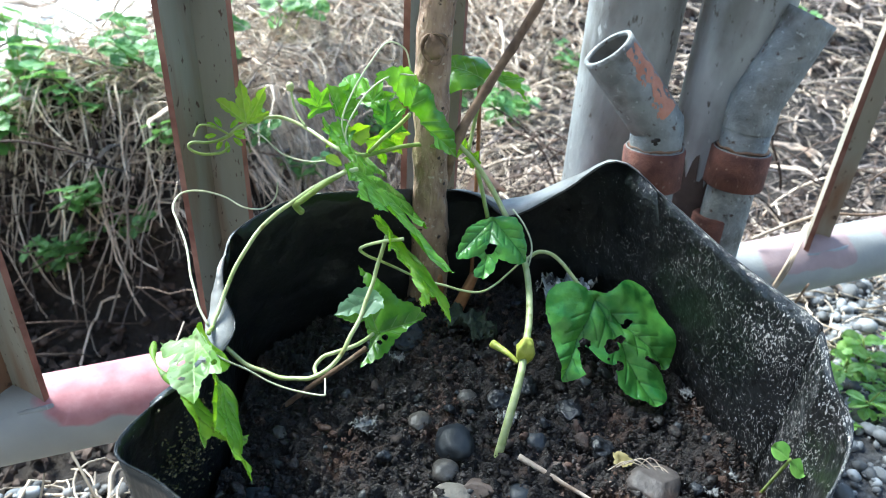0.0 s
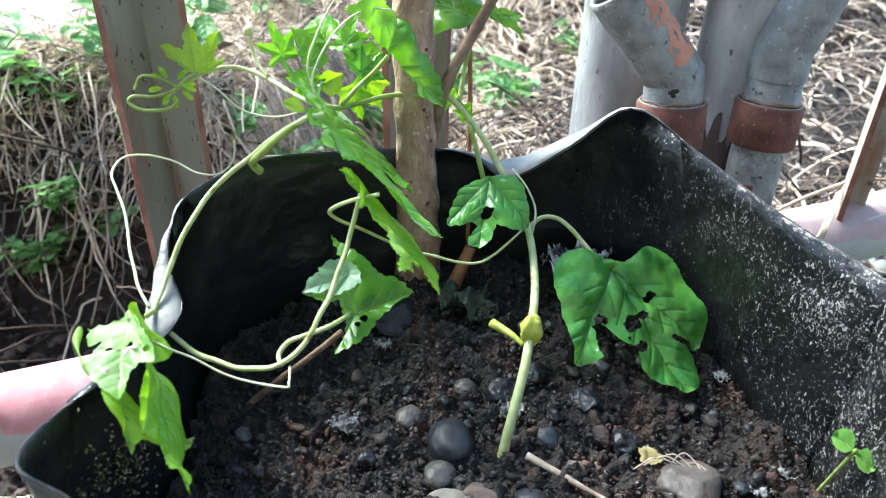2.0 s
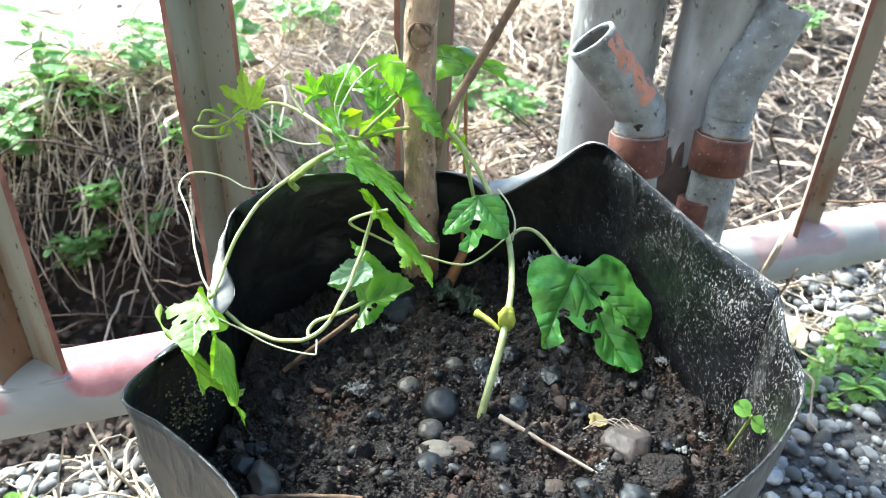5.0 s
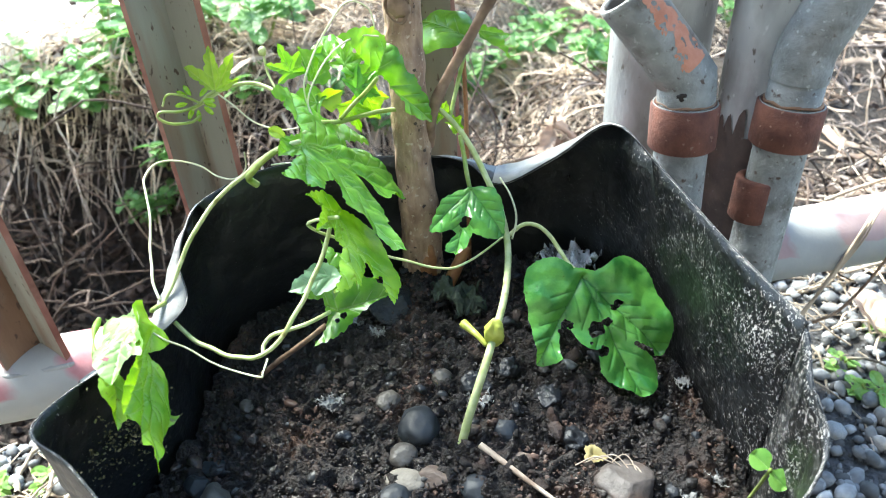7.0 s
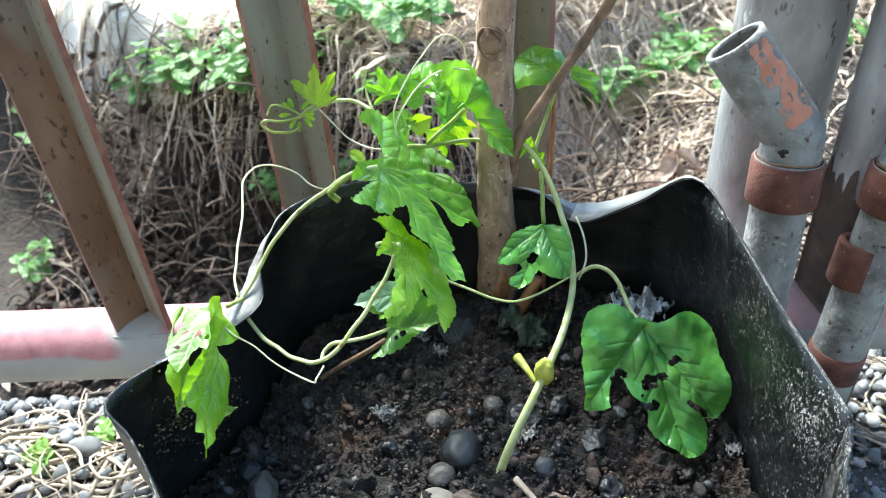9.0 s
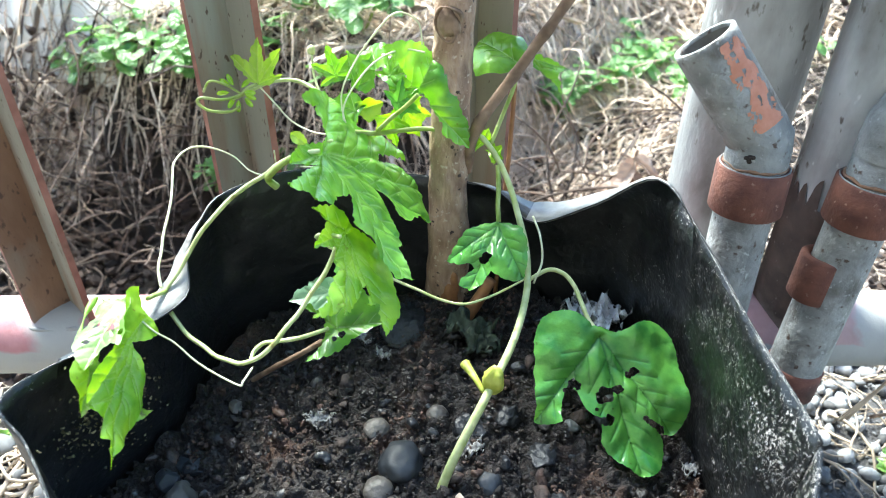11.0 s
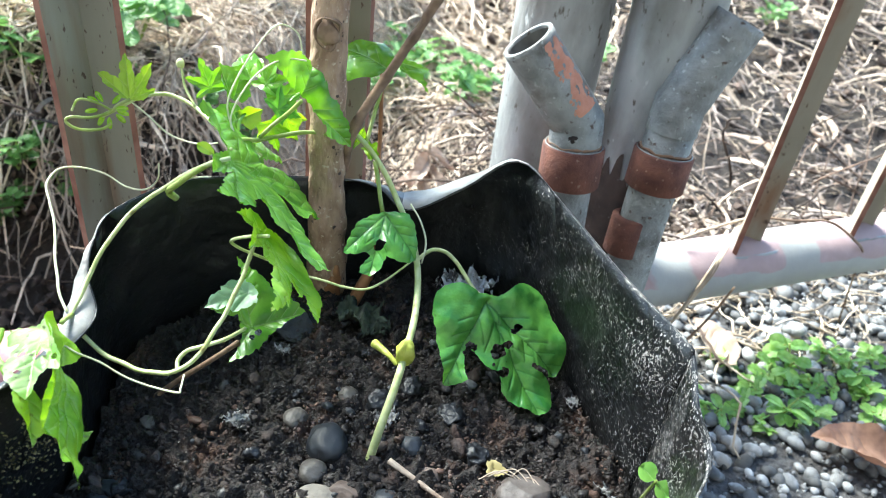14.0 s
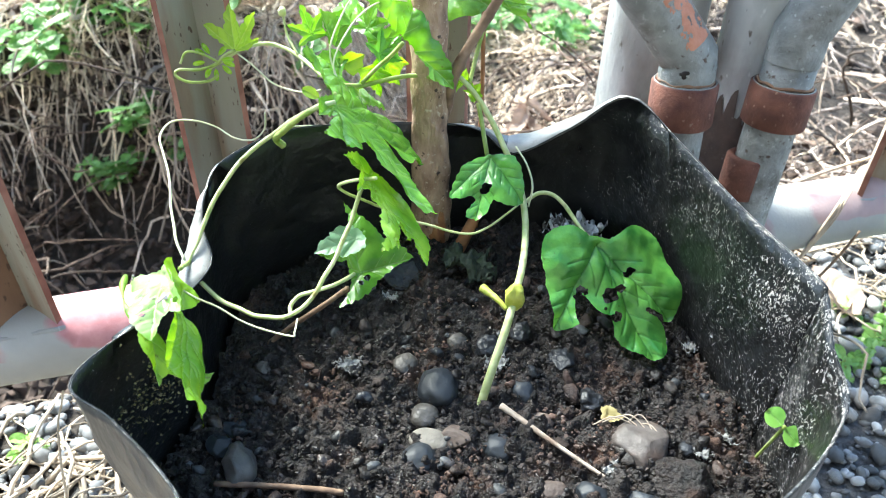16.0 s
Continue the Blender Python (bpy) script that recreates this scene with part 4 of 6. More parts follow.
def lumps(name, places, material, label, category, rough, smooth, seed):
    """Many small lumps in one mesh; places: (x, y, z, size)."""
    rnd = random.Random(seed)
    proto = []
    for k in range(8):
        bm = stone_mesh(bmesh.new(), (0, 0, 0), (1.2, 0.85, 0.7), k + seed, 2 if smooth else 1, rough)
        bm.verts.index_update()
        proto.append((np.array([v.co[:] for v in bm.verts]), np.array([[v.index for v in f.verts] for f in bm.faces])))
        bm.free()
    vs, fs, b = [], [], 0
    for k, (x, y, z, s) in enumerate(places):
        M = np.array(Euler((rnd.uniform(-0.6, 0.6), rnd.uniform(-0.6, 0.6), rnd.uniform(0, 6.28))).to_matrix()) * s
        V, Fc = proto[k % 8]
        vs.append(V @ M.T + np.array((x, y, z)))
        fs.append(Fc + b)
        b += len(V)
    me = bpy.data.meshes.new(name)
    me.from_pydata(np.concatenate(vs).tolist(), [], np.concatenate(fs).tolist())
    me.materials.append(material)
    if smooth:
        me.polygons.foreach_set("use_smooth", [True] * len(me.polygons))
    return tagged(new(name, me), label, category, kind="stuff")


def make_soil():
    bm = bmesh.new()
    n = 400
    x0, y0, w = -0.10, 0.09, 0.29
    vs = {}
    for j in range(n + 1):
        for i in range(n + 1):
            x, y = x0 + w * i / n, y0 + w * j / n
            if bag_inside(x, y, 0.0042):
                h = soil_z(x, y) + 0.007 * noise.noise(Vector((x * 38, y * 38, 0))) + 0.009 * abs(noise.noise(Vector((x * 95, y * 95, 3)))) + 0.0046 * noise.noise(Vector((x * 210, y * 210, 7))) + 0.0030 * abs(noise.noise(Vector((x * 420, y * 420, 2))))
                vs[i, j] = bm.verts.new((x, y, h))
    for (i, j) in list(vs):
        q = [(i, j), (i + 1, j), (i + 1, j + 1), (i, j + 1)]
        if all(k in vs for k in q):
            bm.faces.new([vs[k] for k in q])
    soil = link_mesh("potting_soil", bm, M_soil)
    tagged(soil, "dark crumbly brown potting soil filling the bag", "soil", kind="stuff")
    # crumbs and small clods
    rnd = random.Random(5)
    places = []
    while len(places) < 11000:
        x, y = rnd.uniform(-0.09, 0.18), rnd.uniform(0.10, 0.36)
        if bag_inside(x, y, 0.006):
            s = 0.0006 + 0.0019 * rnd.random() ** 2.5
            places.append((x, y, soil_z(x, y) + 0.003 + 0.002 * rnd.random() + 0.005 * noise.noise(Vector((x * 38, y * 38, 0))), s))
    lumps("soil_crumbs", places, M_crumb, "loose dark crumbs and clods lying on the soil", "soil", 0.9, False, 3)
    # larger clods and black bits, thicker towards the trunk
    clods, bits = [], []
    while len(clods) + len(bits) < 330:
        x, y = rnd.uniform(-0.09, 0.18), rnd.uniform(0.10, 0.36)
        if bag_inside(x, y, 0.008):
            s = 0.0022 + 0.0042 * rnd.random() ** 2.6
            at = (x, y, soil_z(x, y) + 0.2 * s + 0.0035 + 0.005 * noise.noise(Vector((x * 38, y * 38, 0))), s)
            (bits if rnd.random() < 0.12 + 0.45 * smoothstep(0.25, 0.31, y) else clods).append(at)
    lumps("soil_clods", clods, M_crumb, "crumbly brown and black clods lying on the soil", "soil", 1.0, True, 13)
    lumps("charcoal_bits", bits, M_charcoal, "shiny black charcoal bits strewn over the soil", "charcoal", 0.8, True, 23)
    places = []
    while len(places) < 70:
        x, y = rnd.uniform(-0.09, 0.18), rnd.uniform(0.10, 0.36)
        if bag_inside(x, y, 0.012) and noise.noise(Vector((x * 22, y * 22, 8))) > -0.15:
            s = 0.003 + 0.0045 * rnd.random() ** 2
            places.append((x, y, soil_z(x, y) + 0.05 * s + 0.003 + 0.005 * noise.noise(Vector((x * 38, y * 38, 0))), s))
    lumps("soil_grit", places, M_stone_many, "small dark blue-grey grit and lumps scattered in the soil", "grit", 0.5, True, 77)
    return soil


make_soil()


def make_moss():
    rnd = random.Random(9)
    places = []
    for _ in range(420):
        q = rnd.gauss(0, 0.009)
        z = 0.186 + rnd.gauss(0, 0.011)
        a = math.atan2(0.203 - BAG_C.y, -0.073 - BAG_C.x) + q / 0.12
        g = (math.degrees(a) + 180) % 360
        r = RADII[int(g)] * (1 - g % 1) + RADII[(int(g) + 1) % 360] * (g % 1) - rnd.uniform(0.001, 0.0035)
        places.append((BAG_C.x + math.cos(a) * r, BAG_C.y + math.sin(a) * r, z, rnd.uniform(0.0004, 0.0014)))
    lumps("dry_moss", places, mat("dry_moss", (0.09, 0.075, 0.035), (0.26, 0.22, 0.12), 300, 0.9, 0, 0.4, 600, island=0.6), "dry yellowish moss crumbs stuck to the bag wall", "moss", 1.0, False, 90)


make_moss()


def make_stone(name, label, category, x, y, w, h, material, seed, sub=3, rough=0.16, depth=None, flat=0.75, turn=0.0, sink=0.35, group="", facets=0):
    bm = stone_mesh(bmesh.new(), (0, 0, 0), (w, depth or max(h * 1.15, w * 0.7), h * flat), seed, sub, rough, turn, facets=facets)
    ob = link_mesh(name, bm, material)
    ob.location = (x, y, soil_z(x, y) + 0.002 + h * flat * (0.5 - sink))
    return tagged(ob, label, category, group=group)


G = "stones on the soil"
for i, (x, y, w, h, m, lab, turn) in enumerate((
        (0.031, 0.2435, 0.0198, 0.0198, M_stone_dark, "smooth round dark blue-grey pebble on the soil", 0.3), (0.027, 0.229, 0.0135, 0.011, M_stone_grey, "small oval taupe pebble on the soil", 0.6),
        (0.014, 0.2555, 0.0125, 0.010, M_stone_grey, "small grey pebble half sunk in soil", 0.9), (0.036, 0.272, 0.0105, 0.0095, M_stone_grey, "small round grey pebble on the soil", 0.1),
        (0.069, 0.248, 0.0115, 0.0105, M_stone_dark, "small dark pebble on the soil", 0.4), (0.061, 0.2175, 0.014, 0.013, M_stone_dark, "dark grey pebble with a flat side", 1.2),
        (0.028, 0.207, 0.016, 0.0135, M_stone_dark, "rough blue-grey stone in the soil", 0.2), (0.031, 0.2170, 0.0185, 0.0085, M_stone_tan, "flat tan stone in the soil", 0.1),
        (0.090, 0.186, 0.0315, 0.0155, M_stone_dark, "large smooth oval slate-grey pebble", -0.25), (0.084, 0.2005, 0.0148, 0.009, M_stone_brown, "flat brownish stone on the soil", 0.2))):
    make_stone("pebble", lab, "stone", x, y, w * 0.92, h * 0.92, m, i + 1, sub=4, rough=0.15, turn=turn, depth=0.0175 if i == 8 else None, group=G)
for i, (x, y, w, h, m, lab, turn) in enumerate((
        (0.101, 0.200, 0.016, 0.0135, M_stone_dark, "rough dark stone in the soil", 0.7), (0.120, 0.198, 0.017, 0.017, M_stone_dark, "upright blue-grey stone by the rim", 0.3),
        (0.122, 0.226, 0.0280, 0.0215, M_stone_light, "faceted grey-brown stone with a light top", -0.1), (-0.0455, 0.1935, 0.0175, 0.018, M_stone_grey, "round green-grey stone by the bag wall", 0.4),
        (-0.056, 0.2015, 0.0108, 0.0115, M_stone_dark, "dark stone by the bag wall", 0.9), (-0.052, 0.2105, 0.0142, 0.0075, M_stone_dark, "flat dark stone by the bag wall", 0.1),
        (-0.013, 0.1755, 0.0128, 0.010, M_stone_dark, "dark blue-grey pebble on the soil", 0.5), (-0.013, 0.1655, 0.0115, 0.0075, M_stone_tan, "small angular pale stone on the soil", 0.8),
        (0.044, 0.2205, 0.0185, 0.0105, M_stone_brown, "dull red-brown stone sunk in soil", 0.0), (0.077, 0.2335, 0.0145, 0.0085, M_stone_brown, "flat brown stone on the soil", 0.3), (-0.051, 0.2435, 0.0078, 0.0066, M_stone_grey, "tiny grey pebble on the soil", 0.2))):
    make_stone("stone", lab, "stone", x, y, w, h, m, i + 20, sub=4, rough=0.16, turn=turn, group=G, facets=9)
G = "dark lumps on the soil"
for i, (x, y, w, h, m, lab) in enumerate((
        (0.007, 0.2135, 0.0138, 0.0105, M_soil, "crumbly brown soil clod lying loose"), (0.011, 0.1805, 0.013, 0.010, M_soil, "crumbly dark soil clod"), (0.085, 0.2665, 0.013, 0.0115, M_charcoal, "black charcoal lump on the soil"),
        (0.099, 0.2475, 0.0125, 0.0105, M_charcoal, "shiny black charcoal lump"), (0.066, 0.2825, 0.0108, 0.0105, M_charcoal, "black charcoal lump on the soil"), (0.137, 0.2115, 0.026, 0.0195, M_soil, "large cracked soil clod by the rim"),
        (0.141, 0.2475, 0.013, 0.010, M_soil, "dark soil clod near the rim"), (0.001, 0.315, 0.031, 0.0165, M_charcoal, "big black charcoal piece beside the trunk"), (0.052, 0.2705, 0.0155, 0.0125, M_charcoal, "dark charcoal lump by the stem"), (0.120, 0.2675, 0.0132, 0.010, M_soil, "soil clod under the leaf"))):
    make_stone("charcoal" if m is M_charcoal else "soil_clod", lab, "charcoal" if m is M_charcoal else "soil clod", x, y, w, h, m, i + 50, sub=4, rough=0.45, turn=i * 0.7, group=G, facets=7)


def crumple(name, label, category, x, y, w, h, material, seed, lift=0.004, relief=0.3):
    """A torn crumpled scrap: a small ragged sheet, folded by noise."""
    bm = bmesh.new()
    n = 24
    grid = []
    for j in range(n):
        row = []
        for i in range(n):
            u, v = i / (n - 1) - 0.5, j / (n - 1) - 0.5
            k = noise.noise(Vector((u * 4, v * 4, seed)))
            row.append(bm.verts.new((u * w * (1 + 0.3 * k), v * h * 1.3 * (1 - 0.3 * k), relief * min(w, h) * (noise.noise(Vector((u * 7, v * 7, seed + 5))) + abs(noise.noise(Vector((u * 15, v * 15, seed + 9)))) + 0.6 * abs(noise.noise(Vector((u * 34, v * 34, seed + 3))))))))
        grid.append(row)
    for j in range(n - 1):
        for i in range(n - 1):
            u, v = i / (n - 1) - 0.5, j / (n - 1) - 0.5
            if math.hypot(u, v) < 0.42 + 0.14 * noise.noise(Vector((u * 9, v * 9, seed + 2))) + 0.12 * noise.noise(Vector((u * 22, v * 22, seed + 6))):
                bm.faces.new((grid[j][i], grid[j][i + 1], grid[j + 1][i + 1], grid[j + 1][i]))
    bmesh.ops.delete(bm, geom=[v for v in bm.verts if not v.link_faces], context="VERTS")
    ob = link_mesh(name, bm, material)
    ob.location = (x, y, soil_z(x, y) + lift)
    ob.rotation_euler = (0.15, 0.1, seed)
    so = ob.modifiers.new("thickness", "SOLIDIFY")
    so.thickness = 0.0003
    return tagged(ob, label, category)


for i, (x, y, w, h) in enumerate(((-0.011, 0.250, 0.0155, 0.008), (0.108, 0.2135, 0.0095, 0.006), (0.156, 0.2365, 0.0065, 0.010), (0.146, 0.2275, 0.0125, 0.008), (0.144, 0.285, 0.0165, 0.008), (-0.013, 0.300, 0.011, 0.007), (-0.001, 0.294, 0.011, 0.008), (0.056, 0.2605, 0.0125, 0.012))):
    crumple("white_scrap", "small torn whitish scrap lying on the soil", "scrap", x, y, w, h, M_white, i * 0.37 + 0.2)
crumple("foil_scrap", "crumpled silvery foil scrap against the bag wall", "scrap", 0.0887, 0.3450, 0.034, 0.024, M_foil, 3.1, 0.0120, 0.34)
crumple("withered_leaf", "dark withered leaf on the soil by the trunk", "dead leaf", 0.036, 0.317, 0.026, 0.024, mat("withered", (0.014, 0.022, 0.014), (0.060, 0.080, 0.050), 260, 0.7, 0, 1.0, 500), 7.7, 0.008)


def make_stick(label, pts, r, material, name="stick"):
    ob = link_mesh(name, tube(bmesh.new(), spline(pts, 8), r, 8, True, 0.25), material)
    return tagged(ob, label, "stick")


make_stick("thin pale dry stick on the soil", [(0.060, 0.2345, 0.1625), (0.078, 0.224, 0.160), (0.094, 0.215, 0.158), (0.113, 0.206, 0.154)], lambda t: 0.0014 - 0.0007 * t, M_stick_pale)
make_stick("thin brown dry stick lying by the bag wall", [(-0.052, 0.183, 0.1545), (-0.030, 0.185, 0.1555), (-0.012, 0.1862, 0.1555), (0.001, 0.187, 0.1545)], 0.0012, M_twig_dark)
for _k in range(5):
    make_stick("thin pale root fibre lying on the soil", [(0.100 + 0.004 * _k, 0.232 + 0.002 * (_k % 3), 0.1600), (0.108 + 0.004 * _k, 0.234 + 0.0015 * (_k % 4), 0.1645 - 0.0006 * _k), (0.118 + 0.003 * _k, 0.2335 - 0.002 * (_k % 5), 0.1610)], 0.00028, M_stick_pale, "root_fibre")
make_stick("brown dry twig leaning out of the soil under the vine", [(-0.054, 0.258, 0.156), (-0.040, 0.2593, 0.170), (-0.026, 0.2600, 0.1835), (-0.012, 0.261, 0.197)], 0.0013, M_twig_dark, "twig")

yl = leaf_mesh((1, -0.2, 0.1), (0, -0.2, 1), ((-120, 4, 1), (-60, 4.5, 0), (-20, 6, 0), (0, 7.5, 1), (35, 5, 0), (80, 4.2, 0), (140, 4, 1)), rings=8, step=0.0008, cup=0.05)
yl_ob = link_mesh("fallen_leaf", yl, M_yellow_dead)
yl_ob.location = (0.106, 0.2395, 0.1595)
tagged(yl_ob, "small yellowed fallen leaf on the soil", "dead leaf")


def make_seedling():
    g = thing("seedling", "tiny seedling with two round green seed leaves", "seedling")
    tube_part("stem", [(0.168, 0.228, 0.156), (0.1690, 0.2250, 0.170), (0.1701, 0.2210, 0.1877)], 0.0007, M_stem, g)
    for ax in ((-0.7326, 0.5012, 0.4605), (0.7009, -0.5899, -0.4008)):
        leaf(g, (0.1701, 0.2210, 0.1877), ax, (0.0660, -0.5071, 0.8594), oval(8.5, 9), M_seedling, name="seed_leaf", rings=6, step=0.001, ruffle=0.0003, teeth=0.0)



make_seedling()


# ---- sapling stump with its twigs ----
def make_sapling():
    g = thing("sapling", "bare brown woody sapling trunk standing in the bag", "tree")
    trunk = [(0.012, 0.345, 0.150), (0.0115, 0.347, 0.20), (0.010, 0.352, 0.255), (0.009, 0.356, 0.29), (0.010, 0.360, 0.33), (0.011, 0.365, 0.40), (0.013, 0.372, 0.55), (0.016, 0.38, 0.75)]
    tube_part("trunk", trunk, lambda t: 0.0118 - 0.0025 * min(1, t * 5) - 0.001 * t, M_bark, g, sides=36, per=40, wobble=0.12)
    bm = stone_mesh(bmesh.new(), (0.0095, 0.3490, 0.3070), (0.009, 0.004, 0.012), 4, 3, 0.5)
    loop = [Vector((0.0095 + 0.0055 * math.cos(t) + 0.0007 * math.sin(3 * t), 0.3478 + 0.0022 * math.cos(t) ** 2, 0.3070 + 0.0075 * math.sin(t) + 0.0008 * math.cos(2 * t))) for t in np.linspace(0, 6.2832, 28)]
    tube(bm, loop, lambda t: 0.0006 + 0.0004 * math.sin(t * 17), 7, False, 0.6)
    part("knot", bm, M_twig_dark, g, "round bark-ringed knot scar")
    bm = stone_mesh(bmesh.new(), (0.016, 0.338, 0.170), (0.010, 0.008, 0.026), 9, 3, 0.5)
    part("bark_flap", bm, M_twig_orange, g, "peeling orange-brown bark at the foot")
    tube_part("side_twig", [(0.018, 0.352, 0.235), (0.0225, 0.350, 0.258), (0.034, 0.360, 0.280), (0.046, 0.366, 0.301), (0.056, 0.371, 0.320), (0.075, 0.38, 0.36), (0.10, 0.39, 0.43)], lambda t: 0.0027 - 0.0009 * t + 0.0005 * max(0.0, math.sin(t * 40)) ** 6, M_twig_dark, g, "dark side twig", wobble=0.2)
    tube_part("thin_twig", [(0.036, 0.352, 0.165), (0.035, 0.360, 0.21), (0.034, 0.368, 0.25), (0.032, 0.376, 0.285)], 0.0011, M_twig_orange, g, "thin orange-brown shoot")
    tube_part("root_shoot", [(0.022, 0.325, 0.155), (0.030, 0.333, 0.168), (0.037, 0.340, 0.184)], lambda t: 0.0042 - 0.0015 * t, M_twig_orange, g, "short orange-brown stub")
    return g


make_sapling()


# ---- climbing gourd vine ----
def make_vine():
    g = thing("gourd_vine", "young climbing gourd vine with lobed green leaves and curling tendrils", "vine")
    S, T = M_stem, M_tendril
    tube_part("main_stem", [(0.050, 0.237, 0.150), (0.053, 0.243, 0.165), (0.056, 0.251, 0.176), (0.059, 0.261, 0.185), (0.061, 0.273, 0.191), (0.063, 0.287, 0.197), (0.063, 0.302, 0.203), (0.061, 0.315, 0.210), (0.056, 0.327, 0.219), (0.049, 0.337, 0.227), (0.041, 0.346, 0.237), (0.032, 0.352, 0.247), (0.022, 0.353, 0.257)],
              lambda t: 0.0021 - 0.0009 * t, M_stem_pale, g, "pale speckled stem rising from the soil", 10)
    bm = stone_mesh(bmesh.new(), (0.0612, 0.2715, 0.1925), (0.0082, 0.0076, 0.0150), 3, 3, 0.4)
    part("node", bm, M_node, g, "swollen yellow-green stem node")
    tube_part("nub", [(0.058, 0.268, 0.188), (0.053, 0.272, 0.190), (0.046, 0.2785, 0.1895)], lambda t: 0.0011 + 0.0011 * t * t, M_node, g, "cut side shoot")
    tube_part("stem", [(0.022, 0.353, 0.257), (0.015, 0.343, 0.2585), (0.007, 0.3455, 0.258), (-0.003, 0.344, 0.257), (-0.012, 0.342, 0.255), (-0.021, 0.338, 0.254), (-0.026, 0.322, 0.262), (-0.022, 0.298, 0.271)], 0.00115, S, g)
    tube_part("stem", [(-0.018, 0.285, 0.276), (-0.024, 0.280, 0.276), (-0.036, 0.283, 0.267), (-0.046, 0.287, 0.257), (-0.054, 0.285, 0.251), (-0.061, 0.280, 0.245), (-0.065, 0.274, 0.240), (-0.069, 0.267, 0.234), (-0.072, 0.261, 0.227), (-0.074, 0.254, 0.221), (-0.075, 0.245, 0.217), (-0.071, 0.241, 0.214),
              (-0.065, 0.238, 0.210), (-0.059, 0.236, 0.206), (-0.052, 0.235, 0.204), (-0.045, 0.233, 0.203), (-0.038, 0.232, 0.204), (-0.031, 0.231, 0.206), (-0.024, 0.233, 0.210), (-0.019, 0.237, 0.215), (-0.016, 0.243, 0.220), (-0.013, 0.249, 0.224), (-0.011, 0.256, 0.229), (-0.009, 0.263, 0.233), (-0.008, 0.268, 0.237), (-0.006, 0.271, 0.244), (-0.004, 0.272, 0.252)],
              0.00098, M_stem_pale, g, "long looping pale green stem")
    tube_part("stem", [(-0.044, 0.2905, 0.249), (-0.046, 0.288, 0.254), (-0.041, 0.2835, 0.2605), (-0.032, 0.280, 0.270), (-0.022, 0.281, 0.277)], lambda t: 0.0016 - 0.0005 * t, S, g, "thickened stem knot")
    tube_part("petiole", [(-0.030, 0.236, 0.203), (-0.031, 0.240, 0.204), (-0.028, 0.243, 0.207), (-0.023, 0.244, 0.209), (-0.018, 0.246, 0.210), (-0.014, 0.249, 0.210), (-0.011, 0.255, 0.208), (-0.009, 0.262, 0.205)], 0.0009, M_stem_pale, g)
    tube_part("petiole", [(0.060, 0.322, 0.206), (0.067, 0.327, 0.210), (0.074, 0.327, 0.210), (0.080, 0.324, 0.207), (0.085, 0.318, 0.204), (0.090, 0.312, 0.201), (0.096, 0.306, 0.200)], 0.0010, M_stem_pale, g)
    tube_part("petiole", [(0.041, 0.333, 0.225), (0.039, 0.337, 0.231), (0.037, 0.343, 0.236), (0.034, 0.350, 0.243)], 0.0011, S, g)
    tube_part("petiole", [(0.029, 0.354, 0.251), (0.031, 0.364, 0.262), (0.033, 0.371, 0.272), (0.034, 0.374, 0.284)], 0.0010, S, g)
    tube_part("petiole", [(-0.020, 0.339, 0.255), (-0.013, 0.339, 0.263), (-0.006, 0.339, 0.270), (0.000, 0.339, 0.277)], 0.0010, S, g)
    tube_part("petiole", [(-0.075, 0.246, 0.217), (-0.074, 0.239, 0.221), (-0.072, 0.233, 0.225)], 0.0010, S, g)
    tube_part("stem", [(-0.026, 0.322, 0.262), (-0.036, 0.330, 0.262), (-0.050, 0.345, 0.262), (-0.060, 0.350, 0.264), (-0.068, 0.349, 0.266), (-0.077, 0.343, 0.266), (-0.086, 0.336, 0.262), (-0.091, 0.332, 0.260)], 0.0010, M_stem_pale, g)
    # tendrils
    tube_part("tendril", [(-0.077, 0.246, 0.218), (-0.082, 0.252, 0.222), (-0.086, 0.260, 0.224), (-0.090, 0.268, 0.227), (-0.093, 0.276, 0.230), (-0.097, 0.285, 0.233), (-0.103, 0.295, 0.236), (-0.108, 0.304, 0.238), (-0.108, 0.314, 0.239), (-0.104, 0.320, 0.238), (-0.097, 0.323, 0.236), (-0.089, 0.324, 0.233), (-0.080, 0.321, 0.230), (-0.070, 0.319, 0.231), (-0.063, 0.318, 0.238), (-0.060, 0.315, 0.249)], lambda t: 0.00062 - 0.00022 * t, T, g, "long white curling tendril", 6)
    tube_part("tendril", [(-0.070, 0.224, 0.224), (-0.062, 0.222, 0.221), (-0.055, 0.224, 0.215), (-0.046, 0.2225, 0.2105), (-0.037, 0.2215, 0.208), (-0.0245, 0.220, 0.2075), (-0.0235, 0.2215, 0.2085), (-0.025, 0.230, 0.207)], 0.0004, T, g, "", 6)
    tube_part("tendril", [(0.004, 0.257, 0.261), (-0.005, 0.263, 0.255), (-0.013, 0.269, 0.248), (-0.0155, 0.272, 0.2435), (-0.012, 0.274, 0.239), (-0.006, 0.276, 0.235), (0.003, 0.282, 0.226), (0.011, 0.287, 0.218), (0.021, 0.287, 0.216), (0.030, 0.289, 0.212), (0.039, 0.294, 0.208), (0.046, 0.303, 0.206), (0.052, 0.313, 0.205), (0.059, 0.323, 0.206)], lambda t: 0.0008 - 0.0003 * t, M_stem_pale, g, "", 6)
